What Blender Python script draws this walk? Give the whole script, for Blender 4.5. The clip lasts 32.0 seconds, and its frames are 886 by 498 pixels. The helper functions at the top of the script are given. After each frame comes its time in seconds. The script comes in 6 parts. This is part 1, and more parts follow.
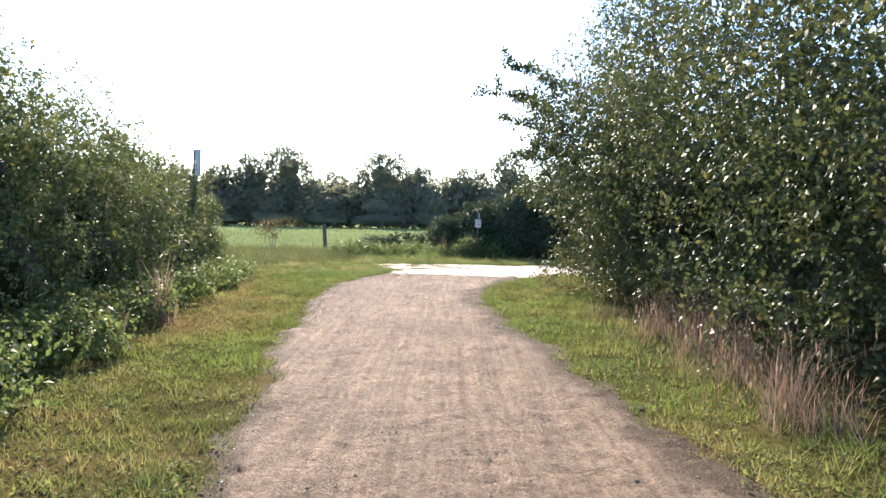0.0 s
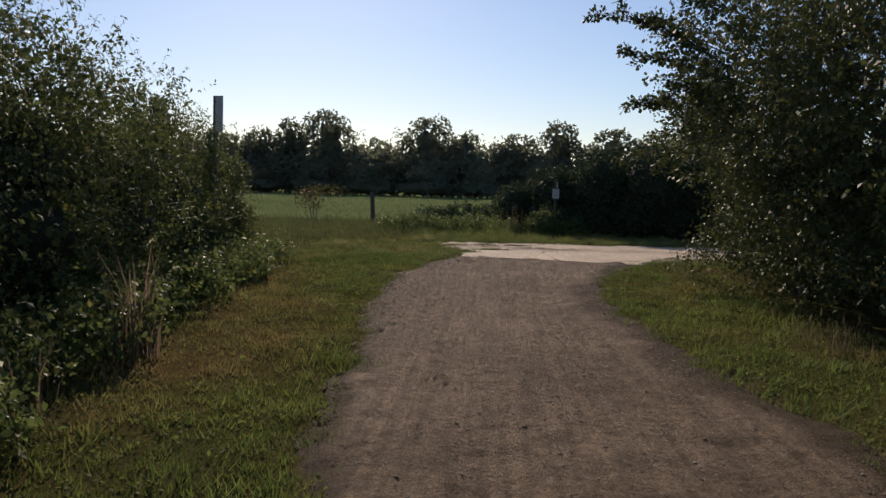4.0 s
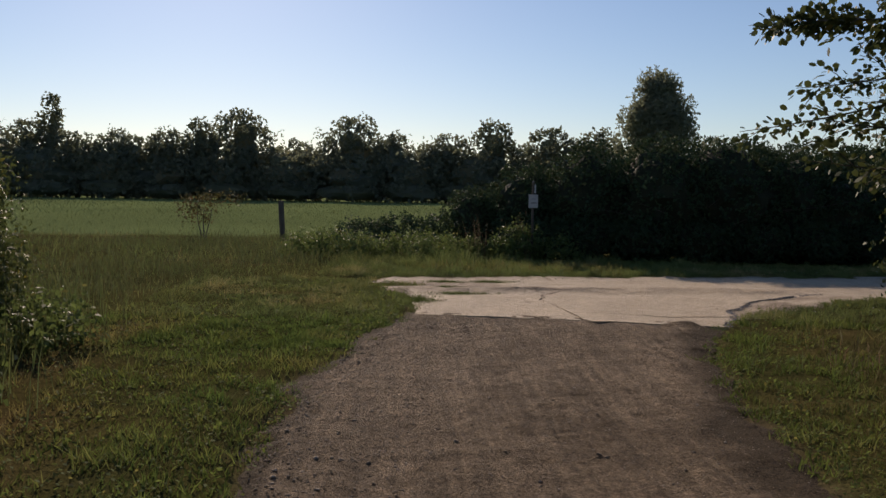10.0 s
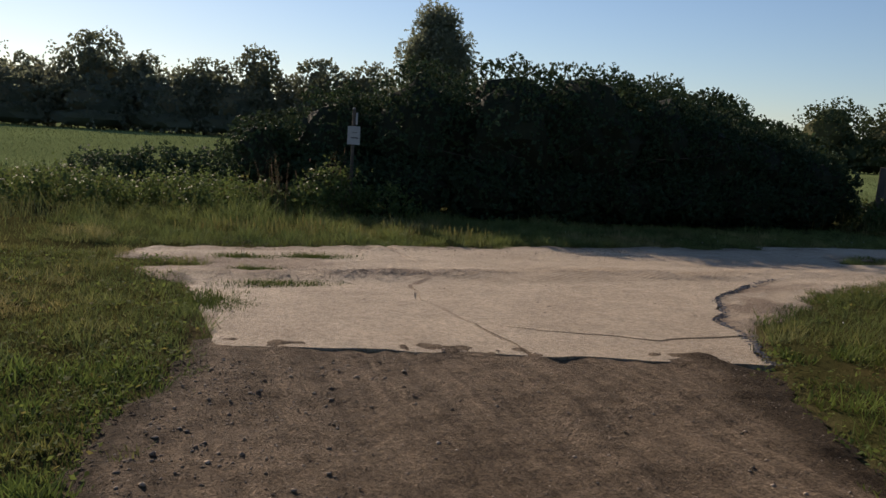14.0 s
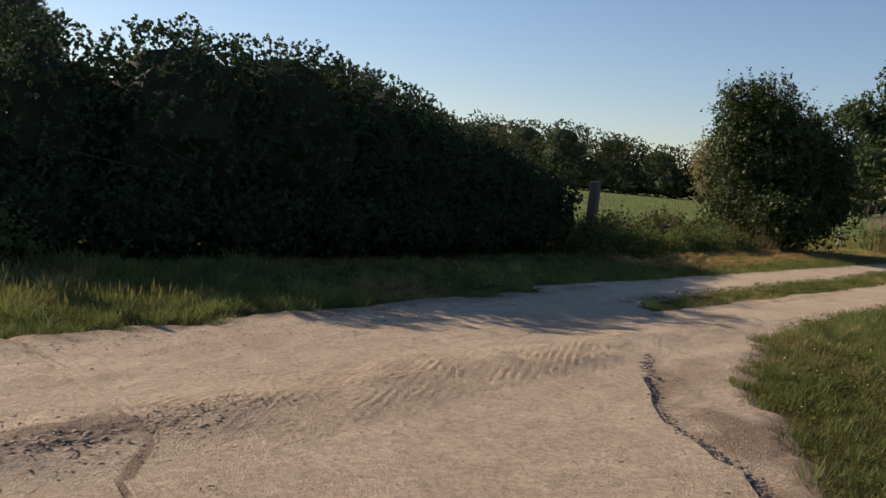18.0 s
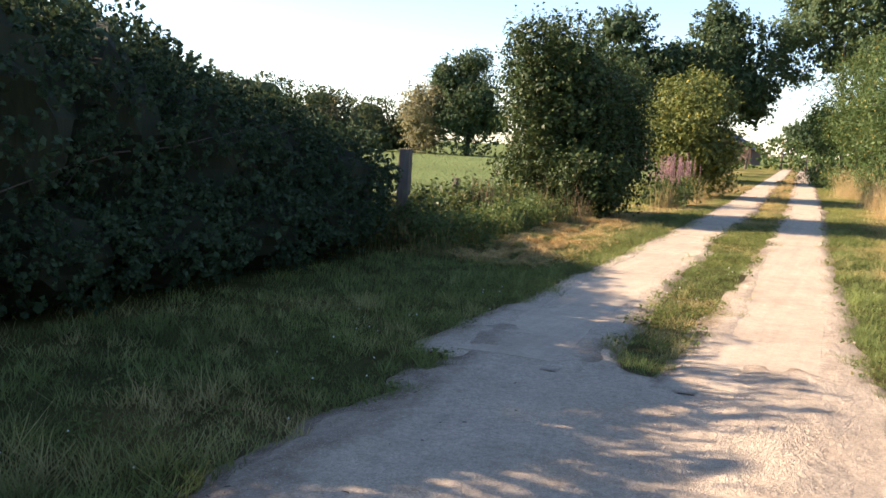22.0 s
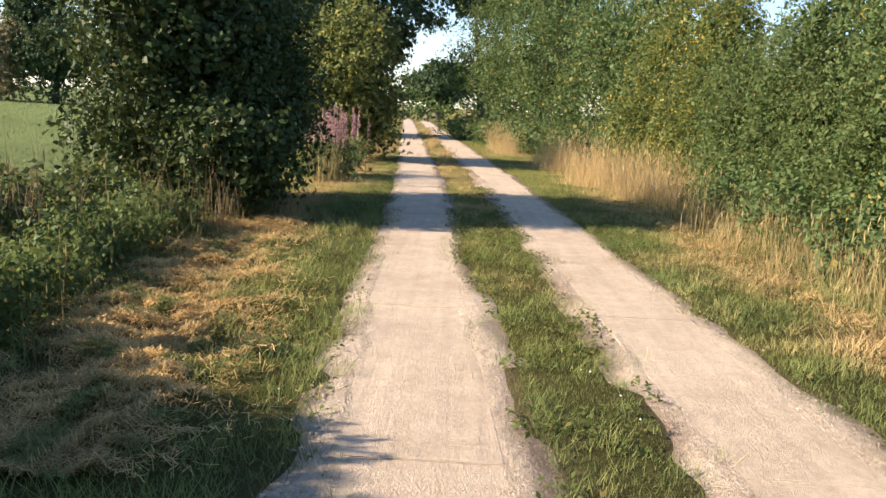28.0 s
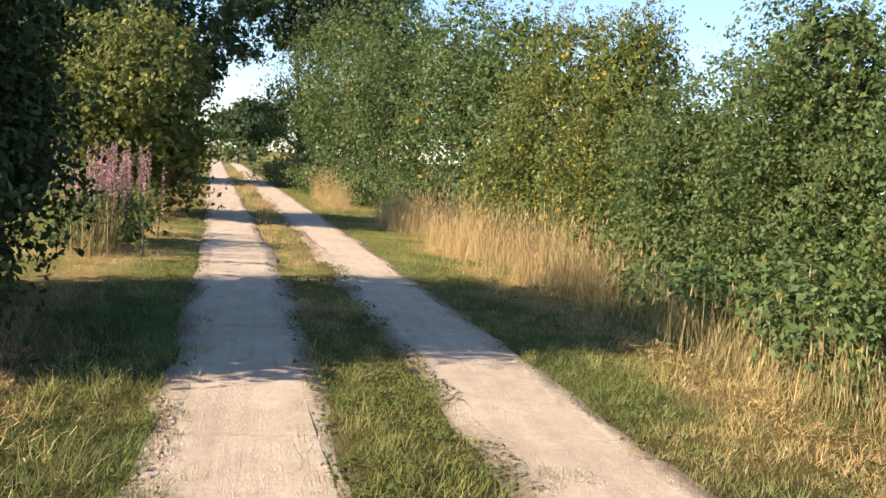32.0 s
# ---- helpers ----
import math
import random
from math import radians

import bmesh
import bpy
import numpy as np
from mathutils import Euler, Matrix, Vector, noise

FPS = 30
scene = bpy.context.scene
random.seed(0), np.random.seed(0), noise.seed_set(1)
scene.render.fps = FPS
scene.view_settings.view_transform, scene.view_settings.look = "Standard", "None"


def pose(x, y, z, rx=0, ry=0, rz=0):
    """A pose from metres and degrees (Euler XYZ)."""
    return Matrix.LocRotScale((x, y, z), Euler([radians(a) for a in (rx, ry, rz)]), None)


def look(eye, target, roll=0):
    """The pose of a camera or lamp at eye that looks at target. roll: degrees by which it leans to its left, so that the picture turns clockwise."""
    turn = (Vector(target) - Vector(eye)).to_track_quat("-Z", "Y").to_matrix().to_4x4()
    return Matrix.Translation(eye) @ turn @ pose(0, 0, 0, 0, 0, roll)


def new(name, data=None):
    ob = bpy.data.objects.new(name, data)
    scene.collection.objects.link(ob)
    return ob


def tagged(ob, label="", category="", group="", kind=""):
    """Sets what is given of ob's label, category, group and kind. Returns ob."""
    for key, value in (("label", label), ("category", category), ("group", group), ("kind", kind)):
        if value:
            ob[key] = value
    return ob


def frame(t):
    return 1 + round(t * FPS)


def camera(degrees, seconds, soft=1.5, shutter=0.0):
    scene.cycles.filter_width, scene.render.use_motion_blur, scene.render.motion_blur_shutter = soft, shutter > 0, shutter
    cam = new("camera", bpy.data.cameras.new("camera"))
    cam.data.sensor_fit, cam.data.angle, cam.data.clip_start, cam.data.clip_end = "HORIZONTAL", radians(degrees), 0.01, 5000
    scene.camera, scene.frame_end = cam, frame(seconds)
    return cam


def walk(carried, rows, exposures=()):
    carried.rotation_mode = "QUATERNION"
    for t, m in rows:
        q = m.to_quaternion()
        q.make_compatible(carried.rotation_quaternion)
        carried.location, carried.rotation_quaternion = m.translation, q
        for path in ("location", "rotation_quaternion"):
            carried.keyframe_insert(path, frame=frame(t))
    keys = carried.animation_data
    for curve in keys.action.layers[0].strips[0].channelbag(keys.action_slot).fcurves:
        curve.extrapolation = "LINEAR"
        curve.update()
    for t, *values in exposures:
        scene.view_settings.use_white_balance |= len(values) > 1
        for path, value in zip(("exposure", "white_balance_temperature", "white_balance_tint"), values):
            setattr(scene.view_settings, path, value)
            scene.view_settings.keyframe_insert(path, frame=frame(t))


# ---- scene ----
cam = camera(54.2, 32.0)
PATH = [
    (0, (0.020, 0.101, 1.588), (0.004, 2.100, 1.517), 1.11),
    (0.5, (-0.191, 0.678, 1.581), (-0.416, 2.661, 1.466), 0.27),
    (1, (-0.386, 1.257, 1.574), (-0.575, 3.247, 1.501), 1.80),
    (1.5, (-0.525, 1.820, 1.565), (-0.688, 3.808, 1.420), 2.90),
    (2, (-0.622, 2.362, 1.562), (-0.783, 4.341, 1.322), 0.68),
    (2.5, (-0.727, 2.968, 1.572), (-0.871, 4.950, 1.347), 0.58),
    (3, (-0.846, 3.645, 1.577), (-1.035, 5.630, 1.424), 0.55),
    (3.5, (-0.956, 4.371, 1.581), (-1.111, 6.362, 1.468), 1.14),
    (4, (-1.034, 5.092, 1.579), (-1.139, 7.083, 1.433), 1.56),
    (4.5, (-1.105, 5.830, 1.580), (-1.130, 7.824, 1.426), 2.77),
    (6.5, (-1.257, 8.694, 1.635), (-1.199, 10.684, 1.440), 1.38),
    (7, (-1.319, 9.321, 1.625), (-1.275, 11.307, 1.392), 0.81),
    (7.5, (-1.390, 9.948, 1.616), (-1.323, 11.929, 1.351), 1.15),
    (8, (-1.450, 10.588, 1.619), (-1.439, 12.572, 1.364), 0.98),
    (8.5, (-1.518, 11.220, 1.603), (-1.515, 13.209, 1.393), 1.00),
    (9, (-1.598, 11.882, 1.620), (-1.536, 13.874, 1.450), 1.59),
    (9.5, (-1.639, 12.527, 1.623), (-1.576, 14.519, 1.455), 1.71),
    (10, (-1.667, 13.181, 1.631), (-1.601, 15.176, 1.496), 0.90),
    (10.5, (-1.690, 13.834, 1.640), (-1.638, 15.829, 1.504), 0.02),
    (11, (-1.755, 14.498, 1.634), (-1.559, 16.485, 1.514), 0.71),
    (11.5, (-1.797, 15.153, 1.624), (-1.491, 17.125, 1.481), 1.10),
    (12, (-1.841, 15.799, 1.609), (-1.435, 17.749, 1.429), 2.22),
    (12.5, (-1.867, 16.444, 1.591), (-1.402, 18.380, 1.404), 2.15),
    (13, (-1.916, 17.092, 1.575), (-1.402, 19.012, 1.353), 1.77),
    (13.5, (-1.964, 17.825, 1.530), (-1.383, 19.721, 1.272), 2.51),
    (14, (-1.972, 18.596, 1.486), (-1.357, 20.483, 1.229), 3.52),
    (14.5, (-1.963, 19.359, 1.444), (-1.264, 21.218, 1.207), 4.42),
    (16.5, (-1.724, 21.573, 1.433), (-0.904, 23.383, 1.203), 3.70),
    (17, (-1.584, 22.171, 1.423), (-0.656, 23.926, 1.177), 3.80),
    (17.5, (-1.420, 22.761, 1.436), (-0.206, 24.337, 1.229), 4.30),
    (18, (-1.169, 23.374, 1.430), (0.220, 24.800, 1.242), 4.90),
    (18.5, (-1.107, 23.923, 1.502), (0.384, 25.243, 1.313), 4.80),
    (19, (-0.721, 24.528, 1.489), (0.879, 25.718, 1.327), 4.14),
    (19.5, (-0.374, 25.068, 1.519), (1.254, 26.217, 1.346), 4.21),
    (20, (-0.024, 25.601, 1.535), (1.648, 26.682, 1.355), 4.02),
    (20.5, (0.368, 26.094, 1.536), (2.007, 27.212, 1.289), 3.57),
    (21, (0.768, 26.599, 1.546), (2.376, 27.765, 1.308), 2.96),
    (21.5, (1.181, 27.072, 1.553), (2.808, 28.208, 1.302), 2.32),
    (22, (1.599, 27.532, 1.545), (3.385, 28.397, 1.297), 2.69),
    (22.5, (2.097, 27.891, 1.542), (3.992, 28.505, 1.356), 2.48),
    (23, (2.620, 28.181, 1.539), (4.584, 28.513, 1.354), 1.87),
    (23.5, (3.176, 28.415, 1.527), (5.159, 28.592, 1.328), 3.29),
    (24, (3.745, 28.590, 1.534), (5.724, 28.816, 1.353), 3.71),
    (24.5, (4.368, 28.747, 1.528), (6.354, 28.930, 1.371), 4.42),
    (26.5, (6.535, 29.630, 1.580), (8.517, 29.805, 1.377), 3.88),
    (27, (7.181, 29.760, 1.574), (9.166, 29.807, 1.333), 5.11),
    (27.5, (7.823, 29.850, 1.570), (9.801, 29.847, 1.272), 4.32),
    (28, (8.464, 29.925, 1.564), (10.437, 29.951, 1.242), 3.09),
    (28.5, (9.108, 29.986, 1.575), (11.076, 30.086, 1.232), 3.32),
    (29, (9.741, 30.036, 1.576), (11.714, 30.120, 1.259), 4.78),
    (29.5, (10.375, 30.062, 1.588), (12.354, 30.178, 1.318), 5.23),
    (30, (10.994, 30.127, 1.581), (12.980, 30.213, 1.363), 5.40),
    (30.5, (11.593, 30.182, 1.561), (13.579, 30.217, 1.333), 5.70),
    (31, (12.183, 30.246, 1.544), (14.170, 30.192, 1.313), 6.08),
    (31.5, (12.781, 30.302, 1.558), (14.759, 30.095, 1.355), 6.13),
    (32, (13.390, 30.309, 1.569), (15.340, 29.909, 1.376), 4.77),
]
walk(cam, [(t, look(eye, target, roll)) for t, eye, target, roll in PATH],
     exposures=[(0, 2.2, 6300, 18), (0.5, 1.15, 6200, 18), (1, 0.4, 6100, 17), (1.5, 0.1, 6100, 17), (2, 0.05, 6400, 20), (3, 0.1, 6600, 21), (4, -0.1, 6750, 20), (7, 0.05, 6700, 18), (8, 0.15, 6800, 18), (9, -0.45, 7000, 18), (10, -0.2, 6900, 19), (12, -0.25, 6800, 19), (13, -0.35, 6800, 18), (14.5, 0.05, 6800, 17),
                (17, 0.1, 7100, 19), (19, 0.55, 7200, 19), (20, 0.8, 7100, 19), (21, 1.3, 6600, 22), (22, 1.75, 7100, 21), (23, 1.25, 7000, 20), (24, 1.4, 7000, 20), (28, 1.52, 6800, 18), (30, 1.35, 6800, 18), (32, 1.52, 6800, 18)])

# ---- world, sun ----
SUN_EL, SUN_YAW = 25.5, 13.0          # degrees above the horizon, left of +y
world = bpy.data.worlds.new("world")
scene.world = world
world.use_nodes = True
wn = world.node_tree
sky = wn.nodes.new("ShaderNodeTexSky")
sky.sky_type = "NISHITA"
sky.sun_disc = False
sky.sun_elevation, sky.sun_rotation = radians(SUN_EL), radians(360 - SUN_YAW)
sky.dust_density, sky.air_density, sky.ozone_density = 0.2, 1.0, 4.2
wn.links.new(sky.outputs[0], wn.nodes["Background"].inputs[0])
wn.nodes["Background"].inputs[1].default_value = 0.10
sun = new("sun", bpy.data.lights.new("sun", "SUN"))
sun.data.energy, sun.data.angle, sun.data.color = 5.0, radians(0.6), (1.0, 0.87, 0.70)
ce = math.cos(radians(SUN_EL))
sun.matrix_world = look((-60 * ce * math.sin(radians(SUN_YAW)), 60 * ce * math.cos(radians(SUN_YAW)), 60 * math.sin(radians(SUN_EL))), (0, 0, 0))


# ---- small tools ----
def vnoise(x, y, size, seed=0):
    """Smooth value noise between 0 and 1 on arrays."""
    x, y = np.asarray(x, float) / size + 1000.0, np.asarray(y, float) / size + 1000.0
    xi, yi = np.floor(x).astype(np.int64), np.floor(y).astype(np.int64)
    fx, fy = x - xi, y - yi
    fx, fy = fx * fx * (3 - 2 * fx), fy * fy * (3 - 2 * fy)

    def h(a, b):
        v = (a * 374761393 + b * 668265263 + seed * 974634777) & 0x7FFFFFFF
        v = ((v ^ (v >> 13)) * 1274126177) & 0x7FFFFFFF
        return ((v ^ (v >> 16)) & 0xFFFF) / 65535.0
    return (h(xi, yi) * (1 - fx) + h(xi + 1, yi) * fx) * (1 - fy) + (h(xi, yi + 1) * (1 - fx) + h(xi + 1, yi + 1) * fx) * fy


def ramp(v, pairs):
    a = sorted(pairs)
    return np.interp(v, [p[0] for p in a], [p[1] for p in a])


def np_mesh(name, verts, faces, mat, cols=None, smooth=False):
    """A mesh from arrays: faces all of one length."""
    verts, faces = np.asarray(verts, np.float32), np.asarray(faces, np.int32)
    me = bpy.data.meshes.new(name)
    k = faces.shape[1]
    me.vertices.add(len(verts)), me.loops.add(faces.size), me.polygons.add(len(faces))
    me.vertices.foreach_set("co", verts.ravel())
    me.loops.foreach_set("vertex_index", faces.ravel())
    me.polygons.foreach_set("loop_start", np.arange(0, faces.size, k, dtype=np.int32))
    me.polygons.foreach_set("loop_total", np.full(len(faces), k, np.int32))
    if smooth:
        me.polygons.foreach_set("use_smooth", np.ones(len(faces), bool))
    me.update(calc_edges=True)
    if cols is not None:
        at = me.color_attributes.new("tint", "FLOAT_COLOR", "POINT")
        at.data.foreach_set("color", np.concatenate([cols, np.ones((len(cols), 1))], 1).astype(np.float32).ravel())
    me.materials.append(mat)
    return me


def part(name, data, material, parent, label=""):
    """Links a bmesh or mesh as one object under a thing."""
    if isinstance(data, bmesh.types.BMesh):
        me = bpy.data.meshes.new(name)
        data.to_mesh(me), data.free()
        me.materials.append(material)
    else:
        me = data
    ob = new(name, me)
    ob.parent = parent
    return tagged(ob, label)


def thing(name, x, y, z, label, category, group="", kind=""):
    ob = new(name)
    ob.empty_display_size = 0.2
    ob.location = (x, y, z)
    return tagged(ob, label, category, group, kind)


def tube(path, radii, sides=8):
    """Verts and quads of a tapered tube along a path."""
    path = np.asarray(path, float)
    v, f = [], []
    for i, p in enumerate(path):
        d = path[min(i + 1, len(path) - 1)] - path[max(i - 1, 0)]
        d = d / (np.linalg.norm(d) + 1e-9)
        a = np.cross(d, (0.31, 0.95, 0.1))
        a /= np.linalg.norm(a)
        b = np.cross(d, a)
        for s in range(sides):
            w = 2 * math.pi * s / sides
            v.append(p + radii[i] * (a * math.cos(w) + b * math.sin(w)))
    for i in range(len(path) - 1):
        for s in range(sides):
            f.append((i * sides + s, i * sides + (s + 1) % sides, (i + 1) * sides + (s + 1) % sides, (i + 1) * sides + s))
    return np.array(v), np.array(f)


def join(pieces):
    v, f, n = [], [], 0
    for a, b in pieces:
        v.append(a), f.append(b + n)
        n += len(a)
    return np.concatenate(v), np.concatenate(f)


def box_bm(sx, sy, sz, bevel=0.0, taper=1.0, jitter=0.0, seed=0, segs=1):
    """A box on z = 0 with bevelled, slightly uneven edges."""
    bm = bmesh.new()
    bmesh.ops.create_cube(bm, size=1)
    r = random.Random(seed)
    for v in bm.verts:
        k = taper if v.co.z > 0 else 1
        v.co = Vector((v.co.x * sx * k, v.co.y * sy * k, (v.co.z + 0.5) * sz)) + Vector([r.uniform(-jitter, jitter) for _ in range(3)])
    if bevel:
        bmesh.ops.bevel(bm, geom=bm.edges[:], offset=bevel, segments=segs, affect="EDGES", profile=0.6)
    return bm


# ---- materials ----
class Nodes:
    """A thin wrap for building node trees."""

    def __init__(self, name):
        self.mat = bpy.data.materials.new(name)
        self.mat.use_nodes = True
        self.t = self.mat.node_tree
        self.bsdf = self.t.nodes["Principled BSDF"]
        self.out = self.t.nodes["Material Output"]
        self.pos = self.add("ShaderNodeTexCoord").outputs["Object"]

    def add(self, kind, **props):
        n = self.t.nodes.new(kind)
        for k, v in props.items():
            if k == "data_type":
                n.data_type = v
            elif k == "operation":
                n.operation = v
            elif k == "blend_type":
                n.blend_type = v
            elif k == "attribute_name":
                n.attribute_name = v
            elif k == "feature":
                n.feature = v
        return n

    def link(self, a, b):
        self.t.links.new(a, b)

    def noise(self, scale, detail=4.0, rough=0.55, vec=None, stretch=None):
        n = self.add("ShaderNodeTexNoise")
        n.inputs["Scale"].default_value, n.inputs["Detail"].default_value, n.inputs["Roughness"].default_value = scale, detail, rough
        src = vec or self.pos
        if stretch:
            m = self.add("ShaderNodeMapping")
            m.inputs["Scale"].default_value = stretch
            self.link(src, m.inputs[0])
            src = m.outputs[0]
        self.link(src, n.inputs["Vector"])
        return n.outputs["Fac"]

    def ramp(self, fac, stops):
        n = self.add("ShaderNodeValToRGB")
        el = n.color_ramp.elements
        while len(el) < len(stops):
            el.new(0.5)
        for e, (p, c) in zip(el, stops):
            e.position, e.color = p, (*c, 1) if len(c) == 3 else c
        self.link(fac, n.inputs[0])
        return n.outputs[0]

    def mix(self, fac, a, b, blend="MIX"):
        n = self.add("ShaderNodeMix", data_type="RGBA", blend_type=blend)
        for v, s in ((fac, 0), (a, 6), (b, 7)):
            if isinstance(v, (int, float)):
                n.inputs[s].default_value = v
            elif isinstance(v, tuple):
                n.inputs[s].default_value = (*v, 1)
            else:
                self.link(v, n.inputs[s])
        return n.outputs[2]

    def math(self, op, a, b=0.0):
        n = self.add("ShaderNodeMath", operation=op)
        for i, v in enumerate((a, b)):
            if isinstance(v, (int, float)):
                n.inputs[i].default_value = v
            else:
                self.link(v, n.inputs[i])
        return n.outputs[0]

    def attr(self, name):
        return self.add("ShaderNodeAttribute", attribute_name=name).outputs["Color"]

    def island(self):
        return self.add("ShaderNodeNewGeometry").outputs["Random Per Island"]

    def rnd(self):
        return self.add("ShaderNodeObjectInfo").outputs["Random"]

    def bump(self, height, strength=0.5, dist=0.02):
        n = self.add("ShaderNodeBump")
        n.inputs["Strength"].default_value, n.inputs["Distance"].default_value = strength, dist
        self.link(height, n.inputs["Height"])
        self.link(n.outputs[0], self.bsdf.inputs["Normal"])

    def done(self, colour, rough=0.8, spec=0.3):
        if isinstance(colour, tuple):
            self.bsdf.inputs["Base Color"].default_value = (*colour, 1)
        else:
            self.link(colour, self.bsdf.inputs["Base Color"])
        if isinstance(rough, (int, float)):
            self.bsdf.inputs["Roughness"].default_value = rough
        else:
            self.link(rough, self.bsdf.inputs["Roughness"])
        self.bsdf.inputs["Specular IOR Level"].default_value = spec
        return self.mat


def leaf_mat(name, dark, light, odd=None, odd_share=0.06, through_=0.42, gloss=0.55, warm=0.2):
    """Leaves: two greens by leaf, a share of odd-coloured ones, light shining through."""
    n = Nodes(name)
    i = n.island()
    c = n.ramp(i, [(0.0, dark), (1.0, light)])
    big = n.noise(0.7, 3)
    c = n.mix(n.ramp(big, [(0.35, (0, 0, 0)), (0.7, (1, 1, 1))]), c, light)
    c = n.mix(0.45, c, n.ramp(i, [(0.0, dark), (1.0, light)]))
    if odd:
        pick = n.math("GREATER_THAN", n.math("FRACT", n.math("MULTIPLY", i, 37.7)), 1 - odd_share)
        c = n.mix(pick, c, odd)
    n.done(c, gloss, 0.14)
    tr = n.add("ShaderNodeBsdfTranslucent")
    n.link(n.mix(warm, c, (0.28, 0.30, 0.06)), tr.inputs[0])
    mx = n.add("ShaderNodeMixShader")
    mx.inputs[0].default_value = through_
    n.link(n.bsdf.outputs[0], mx.inputs[1]), n.link(tr.outputs[0], mx.inputs[2])
    n.link(mx.outputs[0], n.out.inputs["Surface"])
    return n.mat


def blade_mat(name, through_=0.3, rough_=0.75, spec_=0.08):
    n = Nodes(name)
    c = n.attr("tint")
    n.done(c, rough_, spec_)
    tr = n.add("ShaderNodeBsdfTranslucent")
    n.link(c, tr.inputs[0])
    mx = n.add("ShaderNodeMixShader")
    mx.inputs[0].default_value = through_
    n.link(n.bsdf.outputs[0], mx.inputs[1]), n.link(tr.outputs[0], mx.inputs[2])
    n.link(mx.outputs[0], n.out.inputs["Surface"])
    return n.mat


def ground_mat():
    """Turf and soil: the vertex tint holds ground kind and gap shade, noise the grain."""
    n = Nodes("turf_soil")
    t = n.attr("tint")
    g = n.noise(9, 6, 0.65)
    f = n.noise(60, 4, 0.7)
    c = n.mix(0.5, t, n.mix(1.0, t, n.ramp(g, [(0.25, (0.45, 0.42, 0.38)), (0.75, (1.5, 1.45, 1.3))]), "MULTIPLY"))
    c = n.mix(0.6, c, n.mix(1.0, c, n.ramp(f, [(0.3, (0.5, 0.5, 0.5)), (0.7, (1.45, 1.45, 1.4))]), "MULTIPLY"))
    n.bump(n.math("ADD", n.math("MULTIPLY", g, 1.6), f), 0.8, 0.03)
    return n.done(c, 1.0, 0.0)


def gravel_mat():
    """Trodden earth and grit: streaks along the lane, pebbles, pale flecks."""
    n = Nodes("gravel_dirt")
    big = n.noise(0.45, 4)
    streak = n.noise(1.6, 5, 0.65, stretch=(3.2, 0.22, 1))
    clod = n.noise(16, 5, 0.7)
    fine = n.noise(55, 5, 0.75)
    grit = n.noise(150, 3, 0.8)
    scuff = n.noise(5.5, 4, 0.6, stretch=(1.3, 0.7, 1))
    c = n.ramp(big, [(0.3, (0.168, 0.131, 0.094)), (0.7, (0.268, 0.214, 0.16))])
    c = n.mix(0.32, c, n.mix(1.0, c, n.ramp(streak, [(0.36, (0.45, 0.42, 0.38)), (0.64, (1.5, 1.45, 1.38))]), "MULTIPLY"))
    c = n.mix(0.38, c, n.mix(1.0, c, n.ramp(clod, [(0.38, (0.4, 0.38, 0.36)), (0.62, (1.6, 1.56, 1.5))]), "MULTIPLY"))
    line = n.noise(1.0, 4, 0.6, stretch=(15.0, 0.4, 1))
    c = n.mix(0.42, c, n.mix(1.0, c, n.ramp(line, [(0.36, (0.55, 0.53, 0.5)), (0.62, (1.4, 1.37, 1.32))]), "MULTIPLY"))
    c = n.mix(0.6, c, n.mix(1.0, c, n.ramp(fine, [(0.38, (0.3, 0.29, 0.28)), (0.62, (1.75, 1.7, 1.64))]), "MULTIPLY"))
    c = n.mix(0.2, c, n.mix(1.0, c, n.ramp(scuff, [(0.36, (0.5, 0.48, 0.45)), (0.62, (1.4, 1.36, 1.3))]), "MULTIPLY"))
    c = n.mix(n.math("GREATER_THAN", grit, 0.67), c, (0.42, 0.37, 0.31))
    earth = n.ramp(n.math("ADD", n.attr("tint"), n.math("MULTIPLY", n.math("SUBTRACT", clod, 0.5), 1.1)), [(0.3, (0, 0, 0)), (0.7, (1, 1, 1))])
    c = n.mix(earth, c, n.mix(1.0, (0.085, 0.064, 0.042), n.ramp(fine, [(0.36, (0.4, 0.4, 0.4)), (0.64, (1.6, 1.55, 1.5))]), "MULTIPLY"))
    lug = n.noise(1.0, 2, 0.5, stretch=(24.0, 3.0, 1))
    lugs = n.math("MULTIPLY", lug, n.ramp(n.noise(1.3, 3), [(0.45, (0, 0, 0)), (0.6, (1, 1, 1))]))
    c = n.mix(0.5, c, n.mix(1.0, c, n.ramp(lugs, [(0.2, (1.0, 1.0, 1.0)), (0.6, (0.6, 0.58, 0.56))]), "MULTIPLY"))
    h = n.math("ADD", n.math("ADD", n.math("MULTIPLY", line, 0.6), n.math("MULTIPLY", scuff, 0.5)), n.math("MULTIPLY", clod, 0.9))
    n.bump(n.math("ADD", h, n.math("ADD", n.math("MULTIPLY", fine, 0.6), n.math("MULTIPLY", grit, 0.25))), 1.0, 0.07)
    return n.done(c, 0.9, 0.08)


